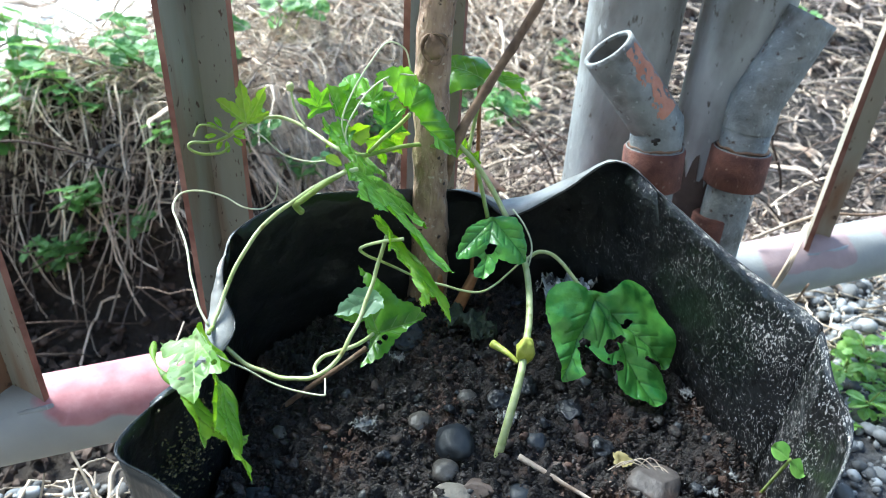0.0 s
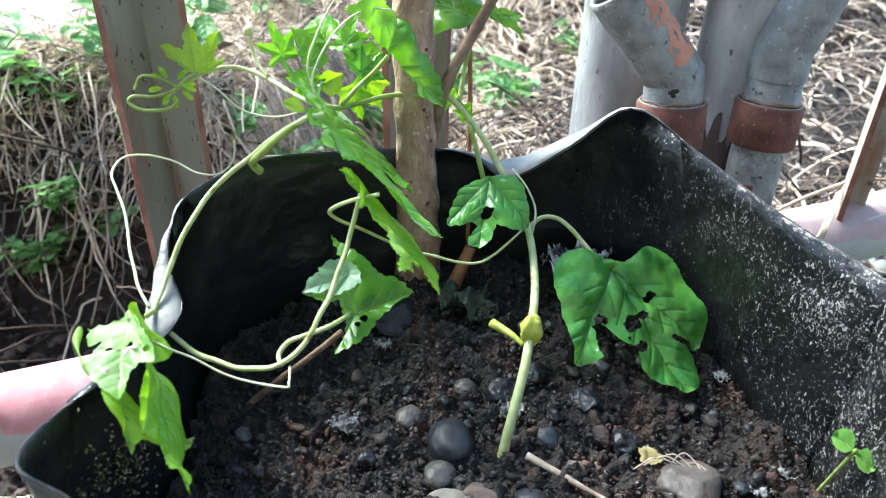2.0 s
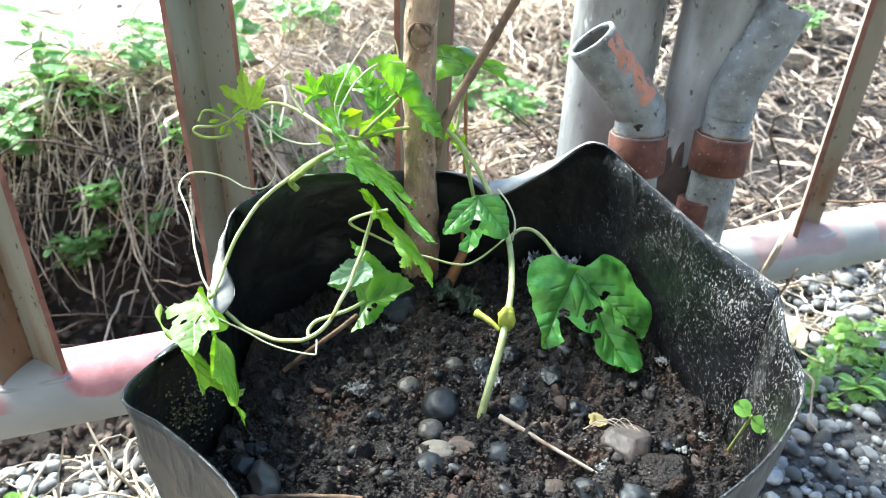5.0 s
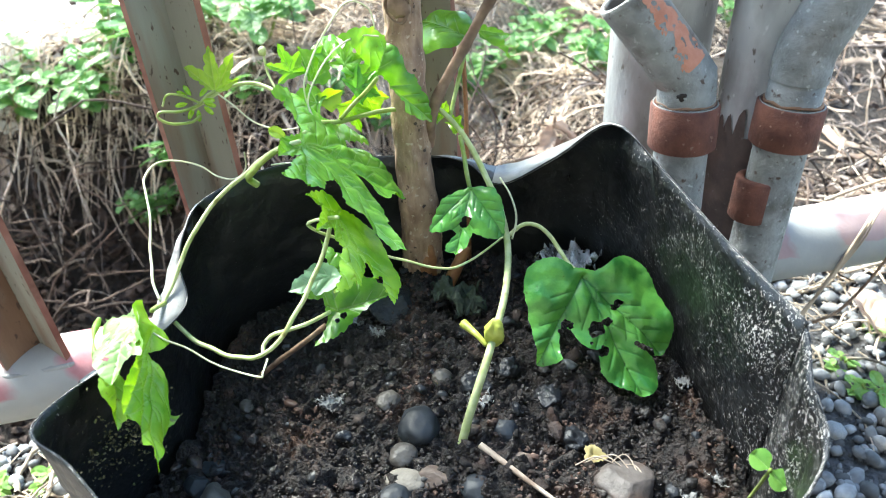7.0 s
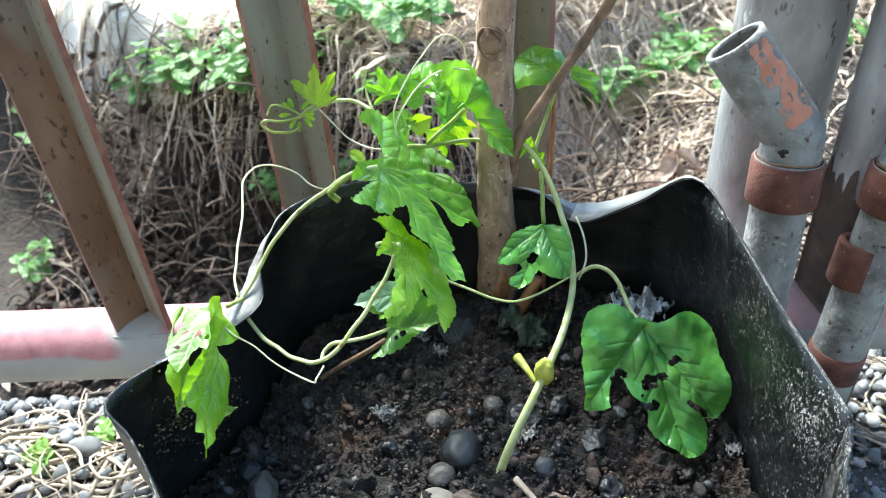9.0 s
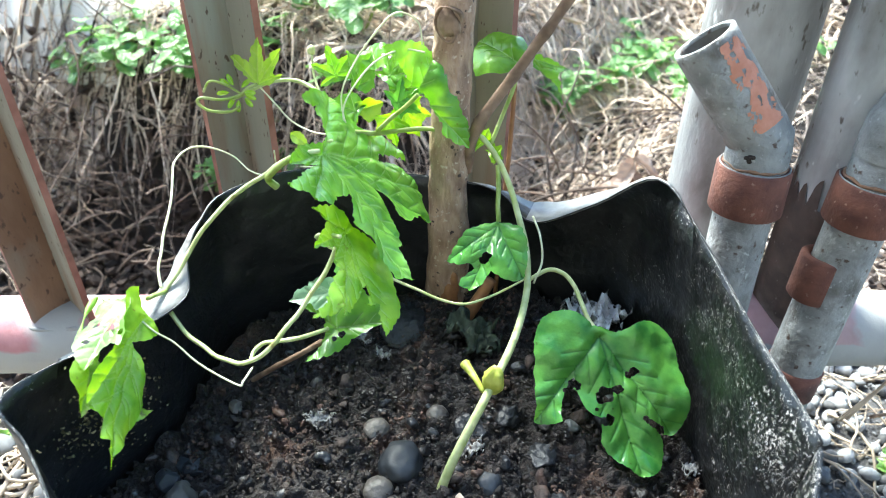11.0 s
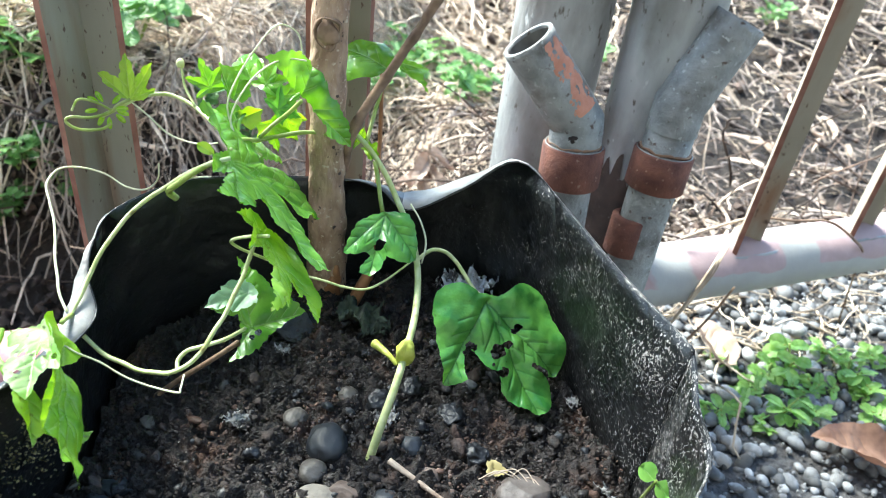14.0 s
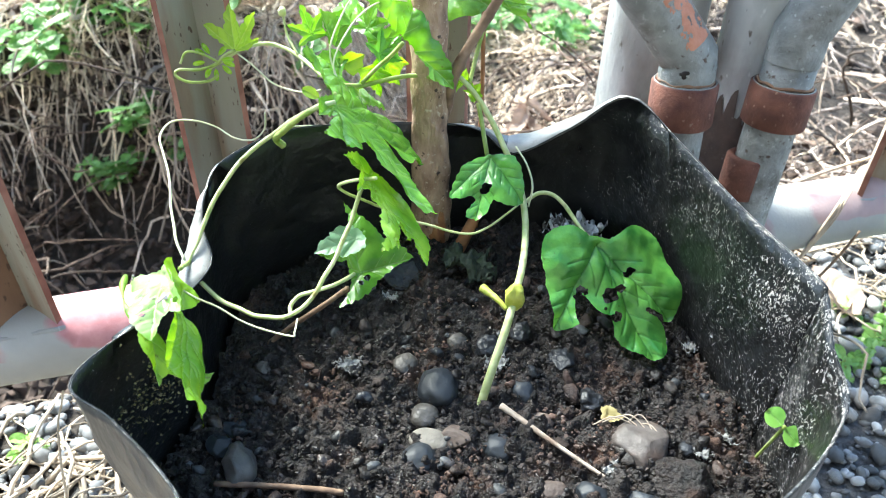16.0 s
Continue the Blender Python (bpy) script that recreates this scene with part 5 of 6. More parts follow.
    tube_part("tendril", [(-0.026, 0.322, 0.262), (-0.031, 0.328, 0.275), (-0.0275, 0.332, 0.287), (-0.020, 0.338, 0.300), (-0.012, 0.345, 0.309), (-0.004, 0.349, 0.305), (-0.001, 0.347, 0.296)], 0.0004, T, g, "", 6)
    tube_part("tendril", [(-0.027, 0.322, 0.262), (-0.029, 0.326, 0.272), (-0.024, 0.332, 0.283), (-0.017, 0.337, 0.291), (-0.008, 0.342, 0.295), (0.001, 0.345, 0.294)], 0.0004, T, g, "", 6)
    tube_part("tendril", [(0.063, 0.318, 0.208), (0.064, 0.326, 0.215), (0.060, 0.335, 0.221), (0.054, 0.343, 0.225)], 0.0005, T, g, "", 6)
    tube_part("tendril", [(-0.078, 0.337, 0.266), (-0.070, 0.334, 0.262), (-0.062, 0.334, 0.254), (-0.052, 0.332, 0.252), (-0.044, 0.330, 0.253), (-0.036, 0.326, 0.257)], 0.0004, T, g, "", 6)
    tube_part("tendril", [(-0.086, 0.334, 0.262), (-0.094, 0.328, 0.261), (-0.101, 0.323, 0.263), (-0.103, 0.322, 0.2605), (-0.098, 0.323, 0.257), (-0.090, 0.327, 0.256), (-0.086, 0.330, 0.258)], 0.0007, M_stem, g, "", 6)
    tube_part("tendril", [(-0.086, 0.334, 0.262), (-0.092, 0.330, 0.268), (-0.098, 0.327, 0.270), (-0.101, 0.325, 0.265)], 0.0006, M_stem, g, "", 6)
    tube_part("tendril", [(-0.051, 0.3208, 0.2391), (-0.0444, 0.331, 0.234), (-0.0366, 0.3379, 0.2289), (-0.0288, 0.3408, 0.2238), (-0.0208, 0.3435, 0.2179), (-0.0123, 0.3502, 0.21), (-0.0048, 0.3540, 0.2042)], 0.0004, T, g, "", 6)
    tube_part("bud_stalk", [(-0.052, 0.346, 0.263), (-0.058, 0.352, 0.269), (-0.0605, 0.356, 0.277)], 0.0006, M_stem_pale, g)
    part("bud", stone_mesh(bmesh.new(), (-0.061, 0.357, 0.279), (0.0036, 0.0036, 0.0052), 2, 2, 0.4), M_stem_pale, g, "tiny pale flower bud")
    # growing tip
    for k in range(9):
        a = k * 2.4
        c = Vector((-0.088, 0.332, 0.264)) + Vector((math.cos(a) * 0.004, 0.003 * math.sin(a * 1.3), 0.0035 * math.sin(a)))
        leaf(g, c, (math.cos(a), -0.3, math.sin(a)), (0.3, -0.7, 0.5), oval(6.0, 2.4), M_leaf_light, name="shoot_leaf", rings=3, step=0.001)
    # leaves
    leaf(g, (0.0965, 0.3056, 0.1996), (0.541, -0.583, -0.606), (0.271, -0.561, 0.782),
         ((-158, 5.4, 0), (-152, 14.3, 0), (-139, 20.1, 0), (-124, 25.6, -1), (-110, 27.2, -1), (-87, 29.3, 0), (-71, 34.1, 0), (-60, 40.0, 0), (-55, 45.6, -1), (-48, 42.8, 0), (-43, 39.2, 1), (-47, 34.5, 0), (-51, 23.3, 0), (-40, 25.1, 0), (-30, 31.3, 0.5), (-19, 33.9, 0), (-19, 43.4, 0.5),
          (-13, 50.0, 0), (-7, 54.2, 1), (-2, 59.4, 0), (5, 59.1, 0), (11, 54.1, 0), (14, 46.2, 0), (19, 50.3, 0), (27, 49.7, -1), (35, 46.1, 0), (43, 40.4, -1), (52, 35.7, -1), (66, 32.3, -1), (80, 28.6, -2), (90, 24.1, -2), (93, 16.1, 0), (88, 6.4, 0)),
         M_leaf_dark, "large dark green leaf eaten into holes", step=0.001, ruffle=0.0034, bulge=0.06, teeth=0.0, jag=0.0005, cup=0.03, seed=1,
         holes=((-12, 24, 6.4), (-17, 25.8, 5), (-1, 22.8, 4), (26, 20, 3.6), (19, 19.7, 3), (-47, 23, 4), (-42, 22.9, 3), (-13, 34.9, 4.5), (-17, 35.2, 4), (10, 38, 2.2), (10.7, 39.2, 2.4), (11.6, 40.4, 2.5), (12.6, 41.6, 2.7), (13.6, 42.8, 2.8), (14.6, 44, 3.0), (15.4, 45.4, 3.6), (-22, 30.5, 1.6), (-50, 27, 2.2)))
    leaf(g, (0.0431, 0.3245, 0.2300), (0, -0.834, -0.552), (0.10, -0.55, 0.829),
         ((-85, 5.9, 1), (-64, 13.6, 1), (-49, 20.3, 0), (-39, 27.0, -2), (-28, 24.5, -1), (-18, 20.6, 0), (-11, 21.4, 0), (-16, 27.7, 0), (-15, 31.6, 0), (-6, 31.6, 0), (3, 27.6, 0), (9, 21.2, 0), (20, 24.2, 0), (31, 26.3, -1), (41, 26.6, -2), (54, 21.2, 0), (73, 15.5, 1), (95, 10.6, 1), (114, 4.9, 0)),
         M_leaf_dark, "small dark green leaf hooked over", step=0.001, ruffle=0.0034, teeth=0.001, seed=2, cup=0.06, holes=((0, 15.5, 4.5), (-3, 16.8, 3.5)))
    leaf(g, (-0.0189, 0.2915, 0.2718), (0.705, -0.161, -0.691), (0.699, 0.32, 0.639),
         ((-177, 3.9, 0), (-115, 17.5, 0), (-100, 27.9, 0), (-95, 29.2, 0), (-88, 20.2, 0), (-78, 14.1, 0), (-84, 21.3, 0), (-85, 38.7, 0), (-79, 38.0, 0), (-73, 32.9, 0), (-66, 32.9, 0), (-54, 31.2, 0), (-43, 23.4, 0), (-19, 20.6, 0), (-28, 27.2, 0), (-36, 36.6, 0), (-29, 38.6, 0), (-21, 41.7, 0), (-18, 50.1, 0), (-18, 57.9, 0), (-9, 61.3, 0), (-7, 58.1, 0), (-2, 51.2, 0), (-1, 47.0, 0), (8, 49.4, 0), (15, 41.2, 0), (23, 37.0, 0),
          (28, 31.4, 0), (37, 27.9, 0), (41, 32.3, 0), (37, 39.9, 0), (30, 44.2, 0), (30, 49.7, 0), (39, 57.5, 0), (42, 68.0, 0), (50, 66.7, 0), (58, 68.0, 0), (64, 66.5, 0), (70, 59.2, 0), (73, 47.2, 0), (76, 47.7, 0), (74, 59.0, 0), (72, 70.7, 0), (76, 70.5, 0), (84, 60.5, 0), (89, 47.1, 0), (94, 42.1, 0), (104, 45.0, 0), (117, 46.4, 0), (132, 38.0, 1), (163, 25.1, 3), (158, 22.2, 2), (135, 26.4, 0), (127, 20.3, 0), (123, 9.4, 0)),
         M_leaf, "large lobed green leaf hanging edge-on", ruffle=0.002, seed=3)
    leaf(g, (-0.0012, 0.2739, 0.2509), (0.61, -0.607, -0.51), (0.772, 0.309, 0.556),
         ((157, 2.9, 0), (186, 7.4, 0), (221, 11.8, 0), (256, 22.9, 0), (264, 16.7, 0), (282, 24.1, 0), (292, 30.7, 0), (305, 16.4, 0), (315, 28.9, 0), (314, 40.3, 0), (314, 49.2, 0), (312, 59.0, 0), (320, 49.8, 0), (324, 41.7, 0), (327, 45.7, 0), (340, 32.5, 0), (355, 23.7, 0), (358, 26.8, 0), (350, 33.3, 0), (366, 31.8, 0), (360, 39.0, 0), (361, 44.5, 0), (378, 39.5, 0), (388, 34.9, 0), (401, 27.5, 0), (415, 23.8, 0), (432, 23.7, 0), (438, 20.8, 0), (441, 15.4, 0), (455, 6.6, 0)),
         M_leaf_light, "bright yellow-green lobed leaf with long points", ruffle=0.002, seed=4)
    leaf(g, (-0.0065, 0.2649, 0.2041), (0.778, 0.621, 0.096), (0.303, -0.505, 0.808),
         ((-158, 6.1, 0), (-146, 13.0, 0), (-147, 19.1, 1), (-123, 13.4, 0), (-101, 10.9, 0), (-49, 8.9, 0), (-14, 16.5, 1), (-9, 24.8, 2), (14, 21.5, 1), (31, 18.7, 0), (51, 22.0, 0), (68, 27.2, 0), (78, 32.5, 1), (76, 23.4, 0), (77, 15.8, 0), (109, 19.2, 0), (131, 21.6, -1), (134, 13.4, 0), (115, 8.2, 0)),
         M_leaf, "small green leaf near the soil with eaten edges", ruffle=0.002, seed=5, holes=((-69, 3.9, 3.2), (-116, 4.9, 2.2)))
    # drooping torn leaf: a long lobe, a folded strip beside it and the dried crown above both
    leaf(g, (-0.0662, 0.2239, 0.2239), (0.434, -0.880, -0.190), (0.866, 0.350, 0.358),
         ((-123, 12.9, 0), (-136, 13.7, 0), (-154, 13.7, 0), (-158, 4.6, 0), (67, 7.5, 0), (25, 8.4, 0), (-11, 11.5, 0), (5, 16.0, 0), (13, 26.3, -1), (15, 34.8, -2), (11, 41.7, -2), (5, 47.4, -1), (0, 54.4, 0), (-3, 59.2, 0), (-3, 63.2, 1), (-6, 58.4, 0), (-7, 54.3, 0), (-10, 55.1, 0), (-11, 47.6, 0), (-20, 48.1, -1), (-25, 45.4, -1), (-30, 38.1, 0), (-32, 30.9, 0), (-35, 23.0, 0), (-47, 16.9, 0), (-74, 11.8, 0)),
         M_leaf_light, "drooping light-green lobe of a torn leaf", ruffle=0.0022, teeth=0.0008, seed=6)
    leaf(g, (-0.0685, 0.1991, 0.2280), (0.669, -0.398, -0.628), (0.741, 0.283, 0.609),
         ((111, 3.3, 0), (4, 4.6, 0), (-3, 11.7, 0), (20, 21.2, 0), (25, 30.2, 0), (8, 29.3, 0), (-2, 24.6, 0), (-26, 20.1, 0), (-32, 21.5, 0), (-37, 25.0, 0), (-41, 22.3, 0), (-47, 18.1, 0), (-66, 17.3, 0), (-76, 14.5, 0), (-89, 8.2, 0), (-126, 2.9, 0)),
         M_leaf_torn, "folded strip of a torn leaf", name="curled_lobe", ruffle=0.0022, teeth=0.0006, seed=26)
    leaf(g, (-0.0745, 0.2239, 0.2313), (0.193, -0.981, 0.020), (-0.385, -0.057, 0.921),
         ((-112, 17.9, -1), (-113, 7.9, 0), (-150, 2.6, 0), (179, 5.2, 0), (163, 5.3, 0), (89, 3.4, 0), (42, 9.5, 0), (33, 22.0, 0), (27, 29.8, 0), (19, 24.9, 0), (11, 26.5, 0), (8, 32.3, 0), (4, 35.4, -1), (-1, 32.9, 0), (-10, 27.9, 0), (-25, 19.2, 0), (-40, 13.9, 0), (-36, 8.8, 0), (-68, 13.2, -1), (-78, 14.8, -2)),
         M_leaf_dried, "dried whitish crown of a torn leaf", ruffle=0.0026, teeth=0.0010, seed=27, holes=((14, 17, 4.5), (-14, 15, 3.5), (27, 21, 2.6), (-4, 24, 2.2)))
    tube_part("leaf_rim", [(-0.0925, 0.2270, 0.2235), (-0.0900, 0.2190, 0.2240), (-0.0835, 0.2090, 0.2260), (-0.0745, 0.1990, 0.2300)], lambda t: 0.0009 + 0.0006 * math.sin(9 * t), M_leaf_torn, g, "rolled yellow edge of a torn leaf")
    leaf(g, (-0.0780, 0.3345, 0.2689), (-0.135, 0.538, 0.832), (0.202, -0.807, 0.555),
         ((-100, 2.4, 0), (-95, 6, 0), (-66, 13.5, 0), (-54, 9, 0), (-42, 15, 1), (-32, 19.8, 1), (-24, 17, 0), (-16, 10.5, 0), (-6, 16, 0), (4, 21.5, 0), (14, 17, 0), (24, 10.5, 0), (36, 15.5, 0), (47, 19.1, 1), (56, 13, 0), (64, 5.0, 0), (75, 4, 0)),
         M_leaf_yellow, "small star-shaped young leaf", step=0.001, seed=7)
    leaf(g, (-0.0092, 0.2720, 0.2176), (-0.801, -0.598, 0.004), (0.288, -0.380, 0.879), ((-150, 3.6, 1), (-95, 6.0, 1), (-55, 9.1, 0), (-32, 12.3, 0), (-22, 11.9, 0), (-14, 15.9, -1), (0, 19.8, -1), (12, 15.9, -1), (20, 11.5, 0), (34, 11.9, 0), (60, 8.3, 0), (95, 6.7, 1), (150, 4.0, 1)),
         M_leaf_pale, "pale bluish-green leaf near the soil, silvery sheen in its colour", ruffle=0.0024, seed=26)
    tube_part("petiole", [(-0.078, 0.3345, 0.2689), (-0.083, 0.334, 0.266), (-0.087, 0.333, 0.262)], 0.0008, S, g)
    leaf(g, (-0.0004, 0.3394, 0.2780), (0.702, -0.034, -0.711), (0.451, -0.752, 0.481),
         ((20, 5.1, 0), (0, 11.9, 0), (0, 16.5, 0), (-9, 21.2, 0), (-3, 27.6, 0), (4, 33.5, -2), (20, 25.1, 0), (31, 19.2, 0), (48, 17.7, 1), (64, 17.3, 1), (82, 15.9, 0), (81, 12.8, 0), (98, 16.9, 0), (114, 19.3, -1), (123, 17.9, 0), (132, 20.9, 0), (159, 22.5, 1), (178, 24.0, 1), (173, 11.4, 0), (178, 7.3, 0)),
         M_leaf, "bright green lobed leaf across the trunk", ruffle=0.0040, seed=8)
    leaf(g, (0.0355, 0.3704, 0.2835), (-0.906, -0.294, -0.304), (-0.10, -0.55, 0.829),
         ((-148, 5.6, 0), (-99, 15.3, -1), (-71, 22.8, -2), (-50, 27.5, -2), (-26, 22.9, -1), (-4, 21.2, -2), (8, 14.0, 0), (21, 5.8, 0)), M_leaf, "smooth bluish-green leaf above the side twig", seed=9, cup=0.10, teeth=0.0002, ruffle=0.003)
    leaf(g, (0.0390, 0.3727, 0.2870), (0.995, 0.051, -0.086), (0.10, -0.597, 0.796),
         ((-60, 4.6, 0), (-40, 10.0, 0), (-34, 16.3, 0), (-37, 23.0, 0), (-18, 14.7, 0), (-4, 17.3, 0), (7, 9.7, 0), (58, 2.7, 0)), M_leaf, seed=10)
    for joint, ax, nm, outline, m, sd in (
            ((-0.0351, 0.3497, 0.2663), (-0.115, 0.433, 0.894), (0.298, -0.844, 0.447), ((-99, 4.5, 0), (-77, 8.7, 0), (-39, 13.1, 0), (-19, 18.8, 0), (0, 15.8, 0), (17, 18.9, 0), (20, 12.6, 0), (50, 3.5, 0)), M_leaf, 11),
            ((-0.0274, 0.3556, 0.2764), (0, 0.8, 0.6), (0, -0.6, 0.8), ((-66, 5.8, 0), (-23, 11.1, -1), (4, 14.1, -2), (33, 15.2, -2), (60, 12.2, -1), (110, 5.0, 0)), M_leaf, 12),
            ((-0.0280, 0.3409, 0.2634), (0.049, -0.521, -0.852), (0.207, -0.83, 0.518), ((-52, 3.4, 0), (15, 4.2, 0), (35, 7.0, 0), (74, 8.3, 0), (117, 10.0, 0), (156, 6.1, 0), (237, 4.5, 0)), M_leaf_yellow, 13),
            ((-0.0204, 0.3484, 0.2710), (0.912, 0.313, 0.266), (0.10, -0.796, 0.597), ((-71, 6.0, 0), (-50, 11.0, 0), (-43, 17.1, 0), (-27, 12.6, 0), (-8, 16.9, 0), (12, 15.7, 0), (19, 9.2, 0), (56, 3.4, 0)), M_leaf, 14),
            ((-0.010, 0.350, 0.262), (0.4, 0.0, -0.8), (0.6, -0.7, 0.3), palmate(15, 0.75), M_leaf_light, 15), ((-0.030, 0.338, 0.264), (-0.4, -0.3, 0.5), (0.3, -0.5, 0.8), palmate(13, 0.75), M_leaf, 16),
            ((0.026, 0.352, 0.252), (-0.2, -0.4, 0.8), (0.5, -0.8, 0.2), palmate(9, 0.7), M_leaf_light, 17), ((0.030, 0.352, 0.246), (0.3, -0.3, 0.8), (-0.3, -0.8, 0.3), palmate(8, 0.7), M_leaf_light, 18),
            ((-0.045, 0.350, 0.272), (-0.3, 0.1, 0.9), (0.5, -0.7, 0.3), palmate(15, 0.5), M_leaf, 20), ((-0.020, 0.352, 0.276), (0.2, 0.2, 0.9), (-0.3, -0.8, 0.5), palmate(16, 0.5), M_leaf, 21),
            ((-0.012, 0.344, 0.268), (0.5, -0.2, 0.5), (0.3, -0.8, 0.5), palmate(14, 0.5), M_leaf_dark, 22), ((-0.016, 0.342, 0.260), (0.3, -0.1, -0.9), (0.2, -0.9, 0.1), palmate(14, 0.5), M_leaf_light, 23),
            ((-0.034, 0.346, 0.262), (-0.5, -0.1, -0.5), (0.3, -0.8, 0.5), palmate(12, 0.5), M_leaf_light, 24),
            ((-0.024, 0.286, 0.277), (-0.5, -0.2, 0.6), (0.3, -0.6, 0.7), oval(8, 5), M_leaf_yellow, 19)):
        leaf(g, joint, ax, nm, outline, m, ruffle=0.0024, seed=sd)
    return g


make_vine()


# ---- dry straw, roots and stems behind the fence ----
def stems(name, count, material, label, spot, length, radius, curl_amount, lift_max, steep, seed, rise=0.05):
    """Many thin bent stems lying on the ground; spot(rnd) gives a place of the plan or None."""
    rnd = random.Random(seed)
    vs, fs = [], []
    made = 0
    while made < count:
        at = spot(rnd)
        if at is None:
            continue
        made += 1
        x, y = at
        far = 1 + 0.5 * smoothstep(1.2, 2.2, y)
        L, r = rnd.uniform(*length) * far, radius[0] + (radius[1] - radius[0]) * rnd.random() ** 1.7
        r *= far
        a = rnd.uniform(0, 6.283)
        tilt = rnd.gauss(0, 0.2) if rnd.random() > steep else rnd.uniform(0.4, 1.3)
        curl = rnd.gauss(0, curl_amount)
        n = 9
        p = Vector((x, y, ground_z(x, y) + rnd.uniform(0, lift_max)))
        pts = []
        for i in range(n + 1):
            pts.append(p.copy())
            a += curl / n + rnd.gauss(0, 0.24)
            p = p + Vector((math.cos(a) * math.cos(tilt), math.sin(a) * math.cos(tilt), math.sin(tilt))) * (L / n)
            gz = ground_z(p.x, p.y) + r
            if p.z < gz:
                p.z = gz + rnd.uniform(0, 0.006)
            elif tilt < 0.3 and p.z > gz + rise:
                p.z -= 0.014
            tilt -= 0.08
            if (p.y - rail_y(p.x)) * 0.917 < 0.035 and (y - rail_y(x)) > 0.03:
                p.y = rail_y(p.x) + 0.04
        b = len(vs)
        for i, q in enumerate(pts):
            dd = (pts[min(i + 1, n)] - pts[max(i - 1, 0)]).normalized()
            s = dd.cross(Vector((0.1, 0.2, 1))).normalized()
            u = s.cross(dd)
            for c in range(5):
                t = c * math.pi * 0.4
                vs.append(tuple(q + (s * math.cos(t) + u * math.sin(t)) * r * (1 - 0.35 * i / n)))
        for i in range(n):
            for c in range(5):
                fs.append((b + i * 5 + c, b + i * 5 + (c + 1) % 5, b + (i + 1) * 5 + (c + 1) % 5, b + (i + 1) * 5 + c))
    me = bpy.data.meshes.new(name)
    me.from_pydata(vs, [], fs)
    me.materials.append(material)
    me.polygons.foreach_set("use_smooth", [True] * len(me.polygons))
    return tagged(new(name, me), label, "straw", kind="stuff")


def behind(rnd, y0, y1, keep):
    y = rnd.uniform(y0, y1)
    x = rnd.uniform(-0.45 - 0.55 * y, 0.25 + 0.6 * y)
    d = (y - rail_y(x)) * 0.917
    return (x, y) if d > 0.06 and rnd.random() < keep(x, y) * (1 - 0.93 * smoothstep(-0.03, 0.03, blown_out(x, y))) else None


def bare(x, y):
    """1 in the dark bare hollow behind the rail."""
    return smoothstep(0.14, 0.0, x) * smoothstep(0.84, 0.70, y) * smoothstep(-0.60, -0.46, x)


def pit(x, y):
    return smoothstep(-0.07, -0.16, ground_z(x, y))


def blades(name, count, material, label, seed):
    """Flat dry leaf blades, twisted and curled, lying about on the straw."""
    rnd = random.Random(seed)
    vs, fs = [], []
    made = 0
    while made < count:
        at = behind(rnd, 0.42, 2.2, lambda x, y: (1 - 0.97 * bare(x, y)) * (1 - 0.85 * pit(x, y)))
        if at is None:
            continue
        made += 1
        x, y = at
        L, w = rnd.uniform(0.03, 0.11), rnd.uniform(0.0018, 0.0055)
        a, roll, twist, curl = rnd.uniform(0, 6.283), rnd.uniform(-0.7, 0.7), rnd.gauss(0, 1.2), rnd.gauss(0, 1.3)
        p = Vector((x, y, ground_z(x, y) + rnd.uniform(0.006, 0.035)))
        b = len(vs)
        for i in range(8):
            t = i / 7
            q = w * math.sin(math.pi * (0.12 + 0.86 * t)) ** 0.7
            r = roll + twist * t
            side = Vector((-math.sin(a) * math.cos(r), math.cos(a) * math.cos(r), math.sin(r)))
            up = Vector((math.sin(a) * math.sin(r), -math.cos(a) * math.sin(r), math.cos(r)))
            for k in (-1, 0, 1):
                vs.append(tuple(p + side * q * k + up * 0.4 * q * k * k))
            for k in (1, 0, -1):
                vs.append(tuple(p + side * q * k + up * (0.4 * q * k * k + 0.0004)))
            a += curl / 8 + rnd.gauss(0, 0.1)
            p = p + Vector((math.cos(a), math.sin(a), rnd.gauss(0, 0.25))) * (L / 7)
            p.z = max(p.z, ground_z(p.x, p.y) + 0.003)
        for i in range(7):
            for c in range(6):
                d = (c + 1) % 6
                fs.append((b + i * 6 + c, b + i * 6 + d, b + (i + 1) * 6 + d, b + (i + 1) * 6 + c))
    me = bpy.data.meshes.new(name)
    me.from_pydata(vs, [], fs)
    me.materials.append(material)
    me.polygons.foreach_set("use_smooth", [True] * len(me.polygons))
    return tagged(new(name, me), label, "straw", kind="stuff")


